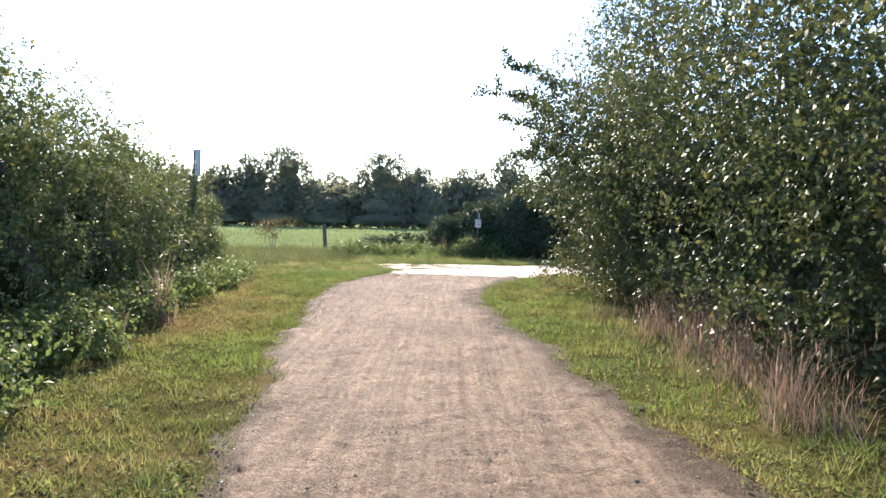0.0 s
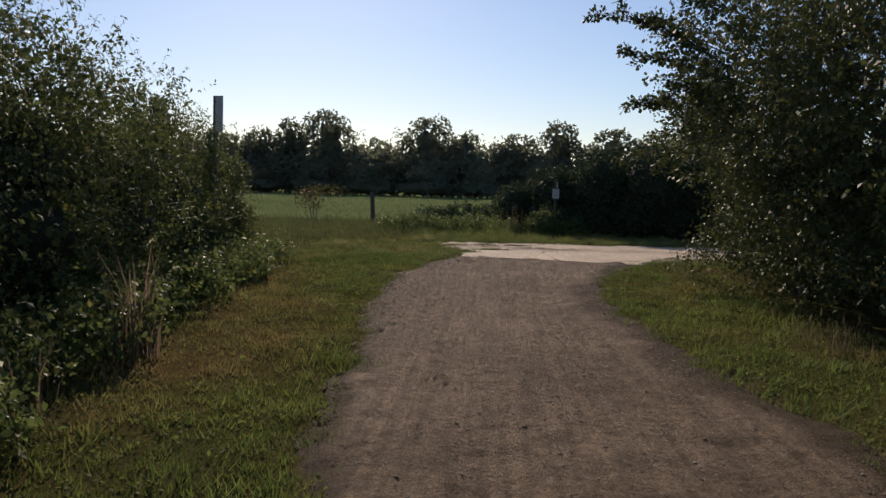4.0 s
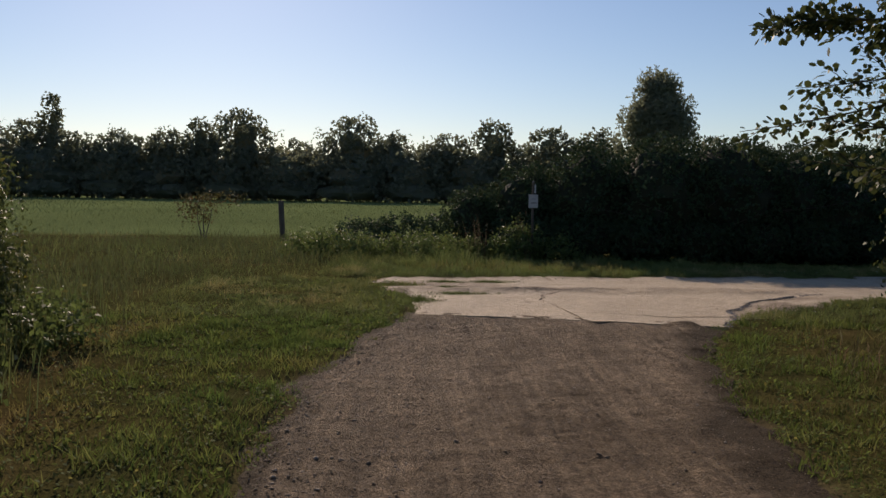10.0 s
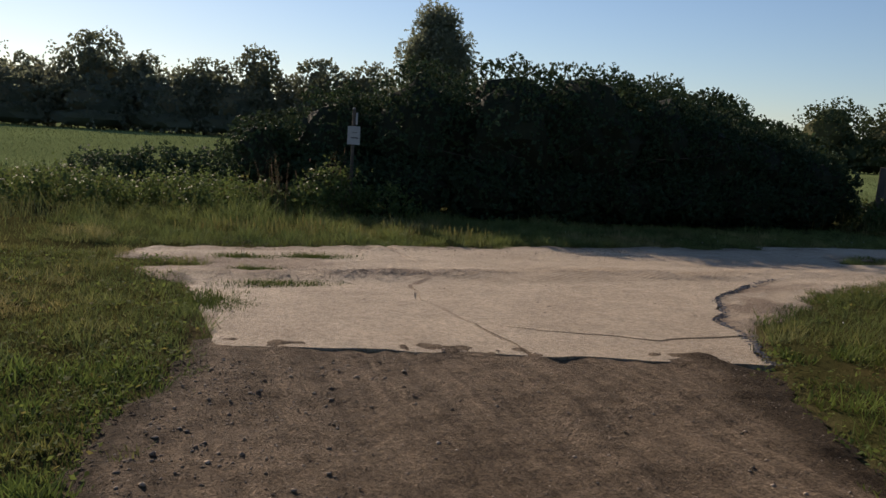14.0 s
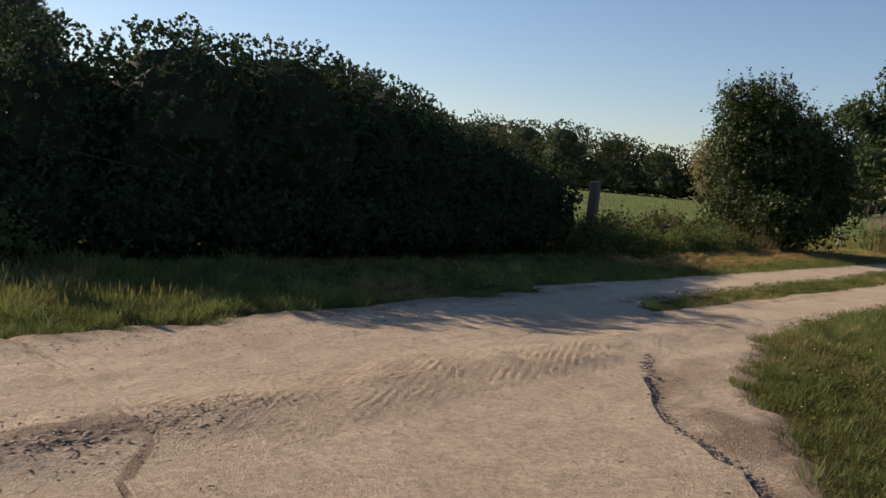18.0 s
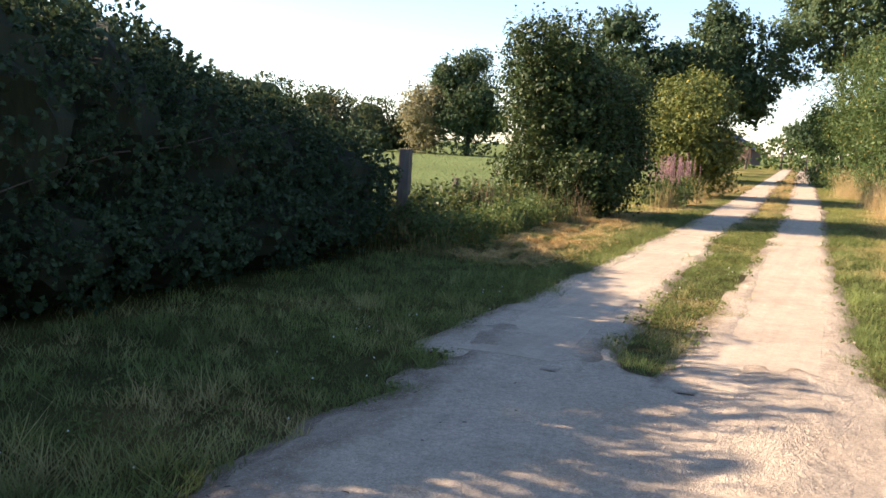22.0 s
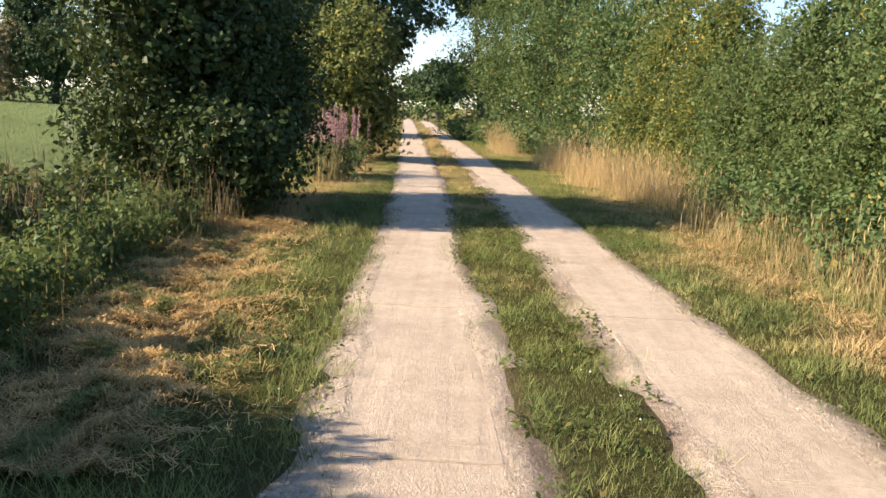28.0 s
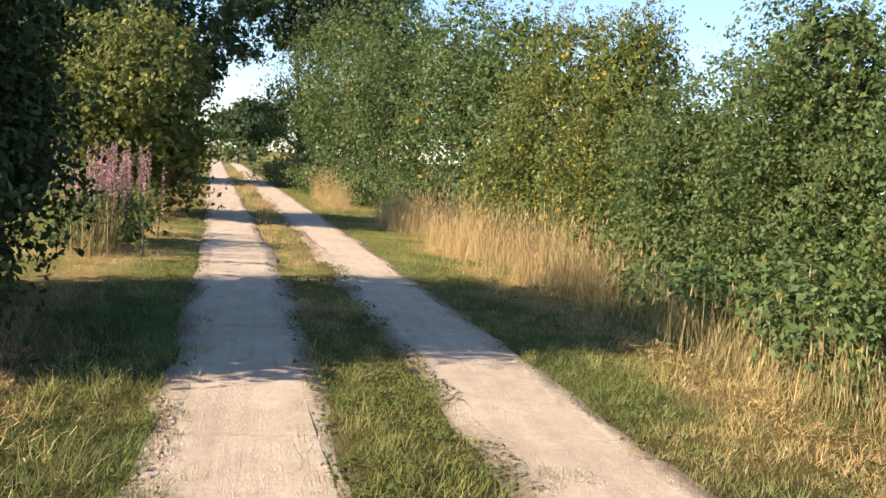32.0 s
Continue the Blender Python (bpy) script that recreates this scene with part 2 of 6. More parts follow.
def track_mat(name, grit, relief, tint, worn=1.0):
    """Pale concrete or the sand that drifts over it: one ground tone, coarser grain for the sand."""
    n = Nodes(name)
    big = n.noise(0.7, 5, 0.6)
    mid_ = n.noise(5, 5, 0.65)
    rut = n.noise(2.6, 4, 0.6, stretch=(0.12, 3.4, 1) if worn < 0.5 else (0.6, 1.5, 1))
    fine = n.noise(80, 5, 0.75)
    c = n.ramp(big, [(0.3, tuple(v * 0.86 for v in tint)), (0.7, tint)])
    c = n.mix(0.45, c, n.mix(1.0, c, n.ramp(mid_, [(0.3, (0.74, 0.71, 0.67)), (0.7, (1.15, 1.14, 1.12))]), "MULTIPLY"))
    c = n.mix(0.35, c, n.mix(1.0, c, n.ramp(rut, [(0.3, (0.7, 0.67, 0.63)), (0.7, (1.18, 1.17, 1.15))]), "MULTIPLY"))
    c = n.mix(grit, c, n.mix(1.0, c, n.ramp(fine, [(0.3, (0.55, 0.53, 0.5)), (0.7, (1.4, 1.38, 1.35))]), "MULTIPLY"))
    if relief > 0.5:
        sep = n.add("ShaderNodeSeparateColor")
        n.link(n.attr("tint"), sep.inputs[0])
        soil, phase, where = sep.outputs
        wob = n.math("ADD", n.math("MULTIPLY", phase, 6.283), n.math("MULTIPLY", n.noise(2.4, 4), 8.0))
        tread = n.math("ADD", n.math("MULTIPLY", n.math("SINE", wob), 0.5), 0.5)
        broken = n.math("MULTIPLY", where, n.ramp(n.noise(3.4, 5, 0.75), [(0.46, (0, 0, 0)), (0.6, (1, 1, 1))]))
        c = n.mix(n.math("MULTIPLY", where, 0.75), c, n.mix(1.0, c, (0.74, 0.7, 0.65), "MULTIPLY"))
        c = n.mix(n.math("MULTIPLY", broken, 0.8), c, n.mix(1.0, c, n.ramp(tread, [(0.15, (0.5, 0.47, 0.44)), (0.6, (1.15, 1.14, 1.12))]), "MULTIPLY"))
        clump = n.ramp(n.math("ADD", soil, n.math("MULTIPLY", n.math("SUBTRACT", mid_, 0.5), 0.9)), [(0.3, (0, 0, 0)), (0.75, (1, 1, 1))])
        c = n.mix(clump, c, n.mix(1.0, (0.25, 0.19, 0.135), n.ramp(fine, [(0.3, (0.45, 0.45, 0.45)), (0.7, (1.5, 1.45, 1.4))]), "MULTIPLY"))
        rut = n.math("ADD", rut, n.math("MULTIPLY", n.math("MULTIPLY", tread, broken), 0.3))
    stain = n.noise(1.1, 5, 0.62)
    c = n.mix(n.math("MULTIPLY", n.ramp(stain, [(0.46, (0, 0, 0)), (0.66, (1, 1, 1))]), 0.45), c, tuple(v * k for v, k in zip(tint, (0.62, 0.57, 0.52))))
    grain = n.noise(26, 4, 0.7)
    c = n.mix((0.3 + 0.5 * grit) * (0.4 + 0.6 * worn), c, n.mix(1.0, c, n.ramp(grain, [(0.38, (0.62, 0.6, 0.57)), (0.62, (1.25, 1.24, 1.22))]), "MULTIPLY"))
    speck = n.noise(95, 2, 0.6)
    chip = n.noise(38, 3, 0.75)
    c = n.mix(n.math("MULTIPLY", n.math("GREATER_THAN", speck, 0.64), worn), c, (0.62, 0.55, 0.46))
    c = n.mix(n.math("MULTIPLY", n.math("LESS_THAN", speck, 0.345), worn), c, (0.2, 0.158, 0.12))
    c = n.mix(n.math("MULTIPLY", n.math("LESS_THAN", chip, 0.37), 0.6 * worn), c, (0.24, 0.19, 0.145))
    c = n.mix(n.math("MULTIPLY", n.math("GREATER_THAN", chip, 0.64), 0.5 * worn), c, (0.6, 0.53, 0.44))
    n.bump(n.math("ADD", n.math("MULTIPLY", n.math("ADD", mid_, rut), relief), n.math("ADD", n.math("MULTIPLY", fine, 0.15 + 0.45 * worn), n.math("MULTIPLY", grain, 0.1 + 0.4 * worn))), 1.0, 0.022 + 0.02 * relief)
    return n.done(c, 0.85, 0.2)


def wood_mat(name, a, b):
    n = Nodes(name)
    g = n.noise(18, 5, 0.65, stretch=(1, 1, 0.08))
    s = n.noise(3, 4)
    c = n.mix(0.3, n.ramp(g, [(0.3, a), (0.7, b)]), n.ramp(s, [(0.3, a), (0.7, b)]))
    n.bump(g, 0.7, 0.01)
    return n.done(c, 0.85, 0.2)


def plain_mat(name, a, rough=0.5, spec=0.4, metal=0.0):
    n = Nodes(name)
    s = n.noise(14, 5, 0.7)
    n.bsdf.inputs["Metallic"].default_value = metal
    return n.done(n.mix(0.35, a, n.mix(1.0, a, n.ramp(s, [(0.3, (0.6, 0.6, 0.58)), (0.7, (1.2, 1.2, 1.2))]), "MULTIPLY")), rough, spec)


M_GROUND, M_GRAVEL, M_CONC, M_SAND = ground_mat(), gravel_mat(), track_mat("sandy_concrete", 0.14, 0.22, (0.54, 0.45, 0.335), 0.3), track_mat("track_sand", 0.5, 0.9, (0.59, 0.496, 0.378), 0.6)
M_APRON = track_mat("gritty_concrete", 0.6, 0.4, (0.61, 0.512, 0.39), 1.0)
M_BLADE, M_MEADOW = blade_mat("grass_blade", 0.36), blade_mat("meadow_blade", 0.16, 1.0, 0.0)
M_BARK = wood_mat("bark", (0.06, 0.05, 0.04), (0.16, 0.135, 0.11))
# Near-black tone that stands in for the shade deep inside crowns.
M_INNER_SHADE = wood_mat("inner_shade", (0.018, 0.022, 0.012), (0.04, 0.045, 0.022))
M_POST = wood_mat("weathered_wood", (0.075, 0.065, 0.052), (0.19, 0.165, 0.135))
M_SIGN = plain_mat("sign_white", (0.42, 0.42, 0.41), 0.6)
M_STEEL = plain_mat("dull_galvanised_steel", (0.16, 0.16, 0.155), 0.7, 0.3, 0.2)
M_INK = plain_mat("sign_ink", (0.05, 0.05, 0.06), 0.6)
L_WILLOW = leaf_mat("leaf_willow", (0.056, 0.08, 0.032), (0.12, 0.155, 0.06), (0.2, 0.17, 0.04), 0.04, 0.27, 0.6, 0.2)
L_ALDER = leaf_mat("leaf_alder", (0.038, 0.054, 0.025), (0.09, 0.115, 0.048), (0.18, 0.15, 0.05), 0.04, 0.2, 0.55, 0.2)
L_DARK = leaf_mat("leaf_hawthorn", (0.026, 0.05, 0.028), (0.06, 0.1, 0.05), (0.075, 0.09, 0.04), 0.03, 0.22, 0.75, 0.1)
L_HAZEL = leaf_mat("leaf_hazel", (0.022, 0.04, 0.014), (0.062, 0.094, 0.03), (0.13, 0.125, 0.045), 0.03, 0.12, 0.5, 0.2)
L_GREEN = leaf_mat("leaf_sallow", (0.04, 0.078, 0.028), (0.106, 0.162, 0.058), (0.27, 0.22, 0.06), 0.05, 0.32)
L_FRESH = leaf_mat("leaf_blackthorn", (0.05, 0.088, 0.032), (0.125, 0.18, 0.062), (0.17, 0.16, 0.06), 0.06)
L_YELLOW = leaf_mat("leaf_yellowing", (0.055, 0.092, 0.03), (0.15, 0.185, 0.055), (0.42, 0.33, 0.06), 0.09)
L_ASH = leaf_mat("leaf_ash", (0.055, 0.095, 0.05), (0.125, 0.185, 0.095), (0.17, 0.18, 0.07), 0.03, 0.42)
L_LIME = leaf_mat("leaf_lime_green", (0.075, 0.1, 0.032), (0.165, 0.19, 0.058), (0.34, 0.28, 0.06), 0.06, 0.35)
L_OAK = leaf_mat("leaf_oak", (0.03, 0.055, 0.028), (0.07, 0.112, 0.052), (0.1, 0.11, 0.04), 0.03, 0.25)
# Far-tree leaves lifted well above real foliage: haze put into the colour.
L_FAR_HAZED = leaf_mat("leaf_far_hazed", (0.17, 0.19, 0.15), (0.26, 0.28, 0.21), (0.27, 0.25, 0.17), 0.08, 0.6, 0.9)
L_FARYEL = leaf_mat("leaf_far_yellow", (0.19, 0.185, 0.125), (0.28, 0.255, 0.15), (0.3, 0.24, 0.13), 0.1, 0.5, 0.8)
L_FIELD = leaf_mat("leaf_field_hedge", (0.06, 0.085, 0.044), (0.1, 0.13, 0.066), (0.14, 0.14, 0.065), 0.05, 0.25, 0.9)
L_REDDISH = leaf_mat("leaf_reddish", (0.07, 0.06, 0.03), (0.12, 0.1, 0.045), (0.16, 0.09, 0.05), 0.2, 0.25, 0.7)
L_BRAMBLE = leaf_mat("leaf_bramble", (0.035, 0.062, 0.024), (0.1, 0.135, 0.045), (0.2, 0.15, 0.06), 0.07, 0.25, 0.5)
L_TURF = leaf_mat("leaf_clover", (0.075, 0.11, 0.03), (0.13, 0.175, 0.052), (0.2, 0.17, 0.06), 0.1, 0.5, 0.8)
M_PINK = leaf_mat("fireweed_flower", (0.42, 0.2, 0.25), (0.55, 0.32, 0.37), (0.45, 0.35, 0.28), 0.3, 0.3)

# ---- the plan ----
LANE_L = [(-12, -0.9), (0, -1.15), (5.4, -1.35), (6.8, -1.5), (10, -1.9), (13, -2.15), (15.3, -2.35), (18, -2.6), (20.5, -2.55), (23.4, -2.0), (24.6, -1.65)]
LANE_R = [(-12, 2.1), (0, 2.0), (6, 1.75), (7.3, 1.5), (10.3, 1.25), (13.5, 0.85), (16.8, 0.6), (18.5, 0.65), (20.4, 0.95), (22.9, 1.65), (23.5, 1.95)]
TRACK = [(-30, 28.6), (6, 28.87), (10, 29.02), (14.5, 29.26), (17.5, 29.42), (21, 29.58), (27, 29.85), (57, 31.8), (80, 33.3), (115, 35.6)]
ROAD_FAR = [(-8, 29.2), (-1.5, 29.2), (-0.7, 29.25), (0.3, 29.5), (1.9, 29.72), (4, 29.9), (6.3, 30.08), (9.2, 30.45), (12, 30.6)]
HAY = [(10.8, 31.6), (13, 31.75), (15, 32.05), (17, 32.35), (19, 32.5)]
STRIP, HALF = 0.76, 0.89
ISLETS = [(-1.15, 28.5, 0.34), (-0.3, 28.58, 0.38), (-1.05, 27.6, 0.26), (-1.0, 26.8, 0.48)]


def mid(x):
    return ramp(x, TRACK)


def lane_mask(x, y):
    """1 on the gravel lane, 0 off it, with ragged edges."""
    w = (vnoise(x, y, 0.7, 3) - 0.5) * 0.5 + (vnoise(x, y, 0.18, 4) - 0.5) * 0.25
    ins = np.minimum(x - ramp(y, LANE_L), ramp(y, LANE_R) - x) + w * 0.4
    return np.minimum(ins, (24.75 - 0.2 * x - y))


def road_mask(x, y):
    """Above 0 on the sandy junction."""
    w = (vnoise(x, y, 0.6, 5) - 0.5) * 0.5 + (vnoise(x, y, 0.16, 6) - 0.5) * 0.25
    far = ramp(x, ROAD_FAR) - y
    near = y - ramp(x, [(-8, 28.9), (-2.4, 28.3), (-1.75, 26.5), (-1.6, 24.35), (2.1, 23.55), (2.72, 24.5), (3.15, 25.1), (3.9, 25.65), (5.0, 26.3), (5.8, 26.65), (6.8, 26.98), (8.6, 27.4), (9.5, 27.5)])
    tongue = 0.8 * np.clip(1.7 - np.abs(y - 28.73) / 0.28, 0, 1)
    end = np.minimum(8.2 - tongue - x, (x + 2.1) * 0.6 + 1.1 * (vnoise(x * 0.5, y, 0.55, 9) - 0.5))
    tufts = sum(0.9 * np.exp(-((x - a) / c) ** 2 - ((y - b) / 0.13) ** 2) for a, b, c in ISLETS)
    return np.minimum(np.minimum(far, near), end) + w * 0.7 - tufts


def strip_mask(x, y):
    """Above 0 on either wheel strip of the track, bare soil edge included."""
    w = (vnoise(x, y, 1.1, 7) - 0.5) * 0.3 + (vnoise(x, y, 0.3, 8) - 0.5) * 0.2
    off = np.abs(np.abs(y - mid(x)) - HALF)
    edge = ramp(x, [(7, 0.54), (12, 0.46), (15, 0.40), (18, 0.36), (24, 0.35)])
    return np.where(x > 7.2, edge - off, -9) + w * 0.45


def bare(x, y):
    return np.maximum(np.maximum(lane_mask(x, y), road_mask(x, y)), strip_mask(x, y))


def dryness(x, y):
    """How brown the mown turf is."""
    d = 0.27 + 0.65 * (vnoise(x, y, 1.6, 11) - 0.5) + 0.5 * (vnoise(x, y, 0.45, 12) - 0.5)
    band = np.exp(-((x - ramp(y, [(0, -2.9), (8, -3.2), (14, -4.0), (20, -5.0), (30, -5.0)])) / 0.75) ** 2) * (y < 24)
    d = d + 0.45 * band * (0.5 + vnoise(x, y, 1.2, 13))
    hay = np.exp(-((y - ramp(x, [(9, 31.5), (13, 31.75), (15, 32.05), (17, 32.35), (24, 32.3), (40, 32.8)])) / 0.5) ** 2) * ((x > 11.8) & (x < 48))
    d = d + 0.75 * hay
    rb = np.exp(-((y - ramp(x, [(8, 26.2), (14, 26.7), (22, 26.8), (40, 27.7)])) / 0.45) ** 2) * np.clip((x - 10.5) / 2, 0, 1)
    d = d + 0.45 * rb
    d = d + 0.35 * ((np.abs(y - mid(x)) < 0.5) & (x > 22))
    d = d - 0.2 * ((x < 11) & (x > 2.4) & (y > 23.5) & (y < 27.8))
    d = d - 0.12 * np.exp(-((y - 35) / 4.0) ** 2) * (x < 2)
    return np.clip(d, 0, 1)


def turf_colour(x, y, r):
    d = dryness(x, y)[:, None]
    green = np.array([0.098, 0.124, 0.038]) * (0.7 + 0.7 * r[:, None]) + np.array([0.05, 0.03, 0.005]) * vnoise(x, y, 0.9, 14)[:, None]
    straw = np.where((y < 24)[:, None], np.array([[0.255, 0.18, 0.08]]), np.array([[0.38, 0.27, 0.115]])) * (0.7 + 0.5 * r[:, None])
    k = np.clip((d - 0.35) * 1.6 + (r[:, None] - 0.5) * 0.5, 0, 1)
    return green * (1 - k) + straw * k


# ---- ground, one sheet to the horizon ----
def spaced(lo, hi, step, far):
    a = np.arange(lo, hi + 1e-6, step)
    out, s, v = [], step, hi
    while v < far:
        s *= 1.35
        v += s
        out.append(v)
    neg, s, v = [], step, lo
    while v > -far:
        s *= 1.35
        v -= s
        neg.append(v)
    return np.concatenate([neg[::-1], a, out])


def ground_z(x, y):
    b = bare(x, y)
    z = 0.05 * (vnoise(x, y, 1.3, 21) - 0.5) + 0.03 * (vnoise(x, y, 0.4, 22) - 0.5)
    z = np.where(b > -0.15, -0.03 - 0.02 * np.clip(b + 0.15, 0, 1), z)
    return z * (1 - np.clip((np.hypot(x - 5, y - 20) - 45) / 40, 0, 1))


def build_ground():
    xs, ys = spaced(-12, 36, 0.29, 2500), spaced(-3, 43, 0.29, 2500)
    gx, gy = np.meshgrid(xs, ys)
    x, y = gx.ravel(), gy.ravel()
    b = bare(x, y)
    z = ground_z(x, y)
    r = vnoise(x, y, 0.3, 23)
    # Turf tone cut for the shaded gaps between blades, plus a dark soil tone.
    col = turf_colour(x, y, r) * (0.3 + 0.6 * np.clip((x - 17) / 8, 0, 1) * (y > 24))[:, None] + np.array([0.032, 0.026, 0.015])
    soil = np.array([0.15, 0.115, 0.08])
    k = np.clip(b * 4 + 0.8, 0, 1)[:, None]
    col = col * (1 - k) + soil * k
    field = np.clip((y - ramp(x, [(-40, 41.5), (-2, 41.5), (2, 37.5), (12, 35.5), (40, 36.5), (60, 38.0), (100, 41)])) / 1.5, 0, 1)[:, None]
    grass = np.array([0.145, 0.188, 0.08]) * (0.85 + 0.3 * vnoise(x, y, 9, 24)[:, None])
    col = col * (1 - field) + grass * field
    nx = len(xs)
    i = (np.arange(len(ys) - 1)[:, None] * nx + np.arange(nx - 1)).ravel()
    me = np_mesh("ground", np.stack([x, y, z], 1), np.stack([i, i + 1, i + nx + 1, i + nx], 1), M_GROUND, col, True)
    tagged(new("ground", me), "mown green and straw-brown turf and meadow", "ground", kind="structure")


build_ground()


def sheet(name, x0, x1, y0, y1, step, mask, height, mat, label, cat, wear=None):
    """A ragged-edged surface where mask is above 0."""
    xs, ys = np.arange(x0, x1, step), np.arange(y0, y1, step)
    gx, gy = np.meshgrid(xs, ys)
    x, y = gx.ravel(), gy.ravel()
    m = mask(x, y)
    z = height(x, y) - 0.045 * np.clip(0.1 - m, 0, 0.5) / 0.3
    nx = len(xs)
    i = (np.arange(len(ys) - 1)[:, None] * nx + np.arange(nx - 1)).ravel()
    f = np.stack([i, i + 1, i + nx + 1, i + nx], 1)
    f = f[(m[f] > -0.12).any(1)]
    used, inv = np.unique(f, return_inverse=True)
    me = np_mesh(name, np.stack([x, y, z], 1)[used], inv.reshape(f.shape), mat, wear(x, y, m)[used] if wear else None, smooth=True)
    return tagged(new(name, me), label, cat, kind="structure")


def lane_height(x, y):
    rut = sum(np.exp(-((x - (ramp(y, LANE_L) + ramp(y, LANE_R)) / 2 - o) / 0.28) ** 2) for o in (-0.75, 0.75))
    return 0.016 + 0.028 * (vnoise(x, y, 0.45, 31) - 0.5) + 0.026 * (vnoise(x, y, 0.15, 32) - 0.5) + 0.022 * (vnoise(x, y, 0.075, 34) - 0.5) - 0.02 * rut + 0.014 * (vnoise(x * 5, y, 0.9, 33) - 0.5) - 0.035 * np.clip((y - 24.28 + 0.21 * x) * 8, 0, 1)


BROKEN = [(23.6, 2.16), (24.47, 2.57), (25.09, 2.72), (25.32, 2.99), (26.0, 3.36), (26.59, 4.05), (27.27, 5.1)]
RIDGE = [(-3, 27.4), (-1.2, 27.25), (0.6, 27.4), (1.6, 27.36), (2.7, 27.55), (4.0, 27.5), (5.0, 27.6), (8.5, 27.9)]
SEAM = [(24.0, 0.46), (25.3, 0.4), (26.0, 0.3), (26.75, 0.36), (27.3, 0.8), (28.6, 0.85), (29.6, 0.8)]


def churned(x, y):
    """Where wheels turning in from the lane have thrown up dark clods."""
    return np.exp(-((x - 0.35) / 0.85) ** 2 - ((y - 27.33 - 0.1 * x) / 0.3) ** 2)


def road_height(x, y):
    """Sand with a churned ridge along the inner wheel line."""
    o = y - ramp(x, RIDGE) - 0.25 * (vnoise(x, y, 1.1, 44) - 0.5)
    ridge = np.exp(-(o / 0.3) ** 2) * np.clip((x + 3) / 1.5, 0, 1)
    z = 0.004 + 0.02 * (vnoise(x, y, 0.8, 41) - 0.5) + 0.04 * ridge * (0.45 + vnoise(x, y, 0.3, 42)) + 0.010 * (vnoise(x, y, 0.12, 43) - 0.5)
    bank = np.exp(-((y - ramp(x, ROAD_FAR) + 0.12) / 0.3) ** 2)
    churn = ridge * np.clip((2.0 - x) / 2, 0.15, 1)
    off = (x - ramp(y, BROKEN) - 0.06) * 0.75
    z = z + (0.012 * np.clip(off / 0.3, 0, 1) - 0.004 * np.exp(-(off / 0.08) ** 2)) * (y < 27.1)
    z = z - 0.05 * np.clip((24.2 - 0.21 * x - y) * 8, 0, 1) + 0.035 * bank * vnoise(x, y, 0.22, 45) + 0.018 * churn * (vnoise(x, y, 0.13, 47) - 0.4) + 0.018 * churned(x, y) * (vnoise(0.9 * x + 0.45 * y, 1.7 * y - 0.8 * x, 0.14, 49) + 0.7 * vnoise(x, y, 0.06, 50) - 0.5) + 0.003 * ridge * (vnoise(0.57 * x - 0.82 * y, 0.2 * (0.82 * x + 0.57 * y), 0.042, 57) - 0.5) * (vnoise(x, y, 0.5, 58) > 0.3) - 0.02 * np.exp(-((x - ramp(y, SEAM)) / 0.035) ** 2) * (y > 27.25)
    return np.where(y > 25.2, np.maximum(z, -0.016), z)


def road_wear(x, y, m):
    """Soil share, tread phase and tread share of the sand."""
    o = y - ramp(x, RIDGE) - 0.25 * (vnoise(x, y, 1.1, 44) - 0.5)
    share = np.exp(-(o / 0.34) ** 2) * np.clip(0.35 + 1.1 * vnoise(x, y, 0.7, 46), 0, 1)
    share = np.maximum(share, 0.8 * np.exp(-((y - 26.9 - 0.12 * x) / 0.22) ** 2) * (x > 1.2))
    share = share * np.clip((5.6 - x) / 1.2, 0.25, 1)
    phase = (-0.55 * x + 0.83 * y) / 0.066
    bank = np.exp(-((y - ramp(x, ROAD_FAR) + 0.1) / 0.28) ** 2)
    left = np.clip((0.6 - x) / 1.5, 0, 1) * np.exp(-((y - 28.0) / 0.75) ** 2)
    patch = np.exp(-((x - 6.9) / 0.9) ** 2 - ((y - 28.95) / 0.25) ** 2)
    off = (x - ramp(y, BROKEN)) * 0.75
    earth = np.clip(off / 0.05 + 0.5, 0, 1) * np.clip((27.2 - y) / 0.3, 0, 1) * (0.3 + 0.75 * vnoise(x, y, 0.35, 48) ** 1.3) * np.clip(1.5 - off / 0.9, 0.35, 1)
    seam = 0.95 * np.exp(-((x - ramp(y, SEAM) - 0.05 * (vnoise(x, y, 0.2, 55) - 0.5)) / 0.05) ** 2) * (0.4 + 0.8 * vnoise(x, y, 0.25, 56))
    soil = np.maximum.reduce([0.62 * bank, earth, seam, 1.1 * churned(x, y) * (0.4 + 0.8 * vnoise(x, y, 0.2, 51)), 1.0 * left, 0.3 * patch, np.clip(0.75 - 3.0 * m, 0, 0.8)])
    return np.stack([np.clip(soil, 0, 1), phase, np.clip(share, 0, 1)], 1)


def lane_wear(x, y, m):
    """Share of dark earth towards the verges, widest on the alders' side."""
    e = ramp(y, LANE_R) - x + 0.35 * (vnoise(x, y, 0.5, 35) - 0.5)
    k = np.clip(0.95 - e / ramp(y, [(0, 0.35), (10, 0.5), (16, 0.75), (24, 0.5)]), 0, 0.9)
    k = np.maximum(k, np.clip(0.75 - 4 * m, 0, 0.85))
    return np.stack([k, k, k], 1)


sheet("gravel_lane", -4, 3.2, -6, 25.2, 0.052, lane_mask, lane_height, M_GRAVEL, "compacted grey-brown gravel lane with wheel ruts", "road", lane_wear)
sheet("sandy_junction", -3.2, 8.5, 23.3, 30.8, 0.027, road_mask, road_height, M_SAND, "pale sandy dirt where lane meets track", "road", road_wear)


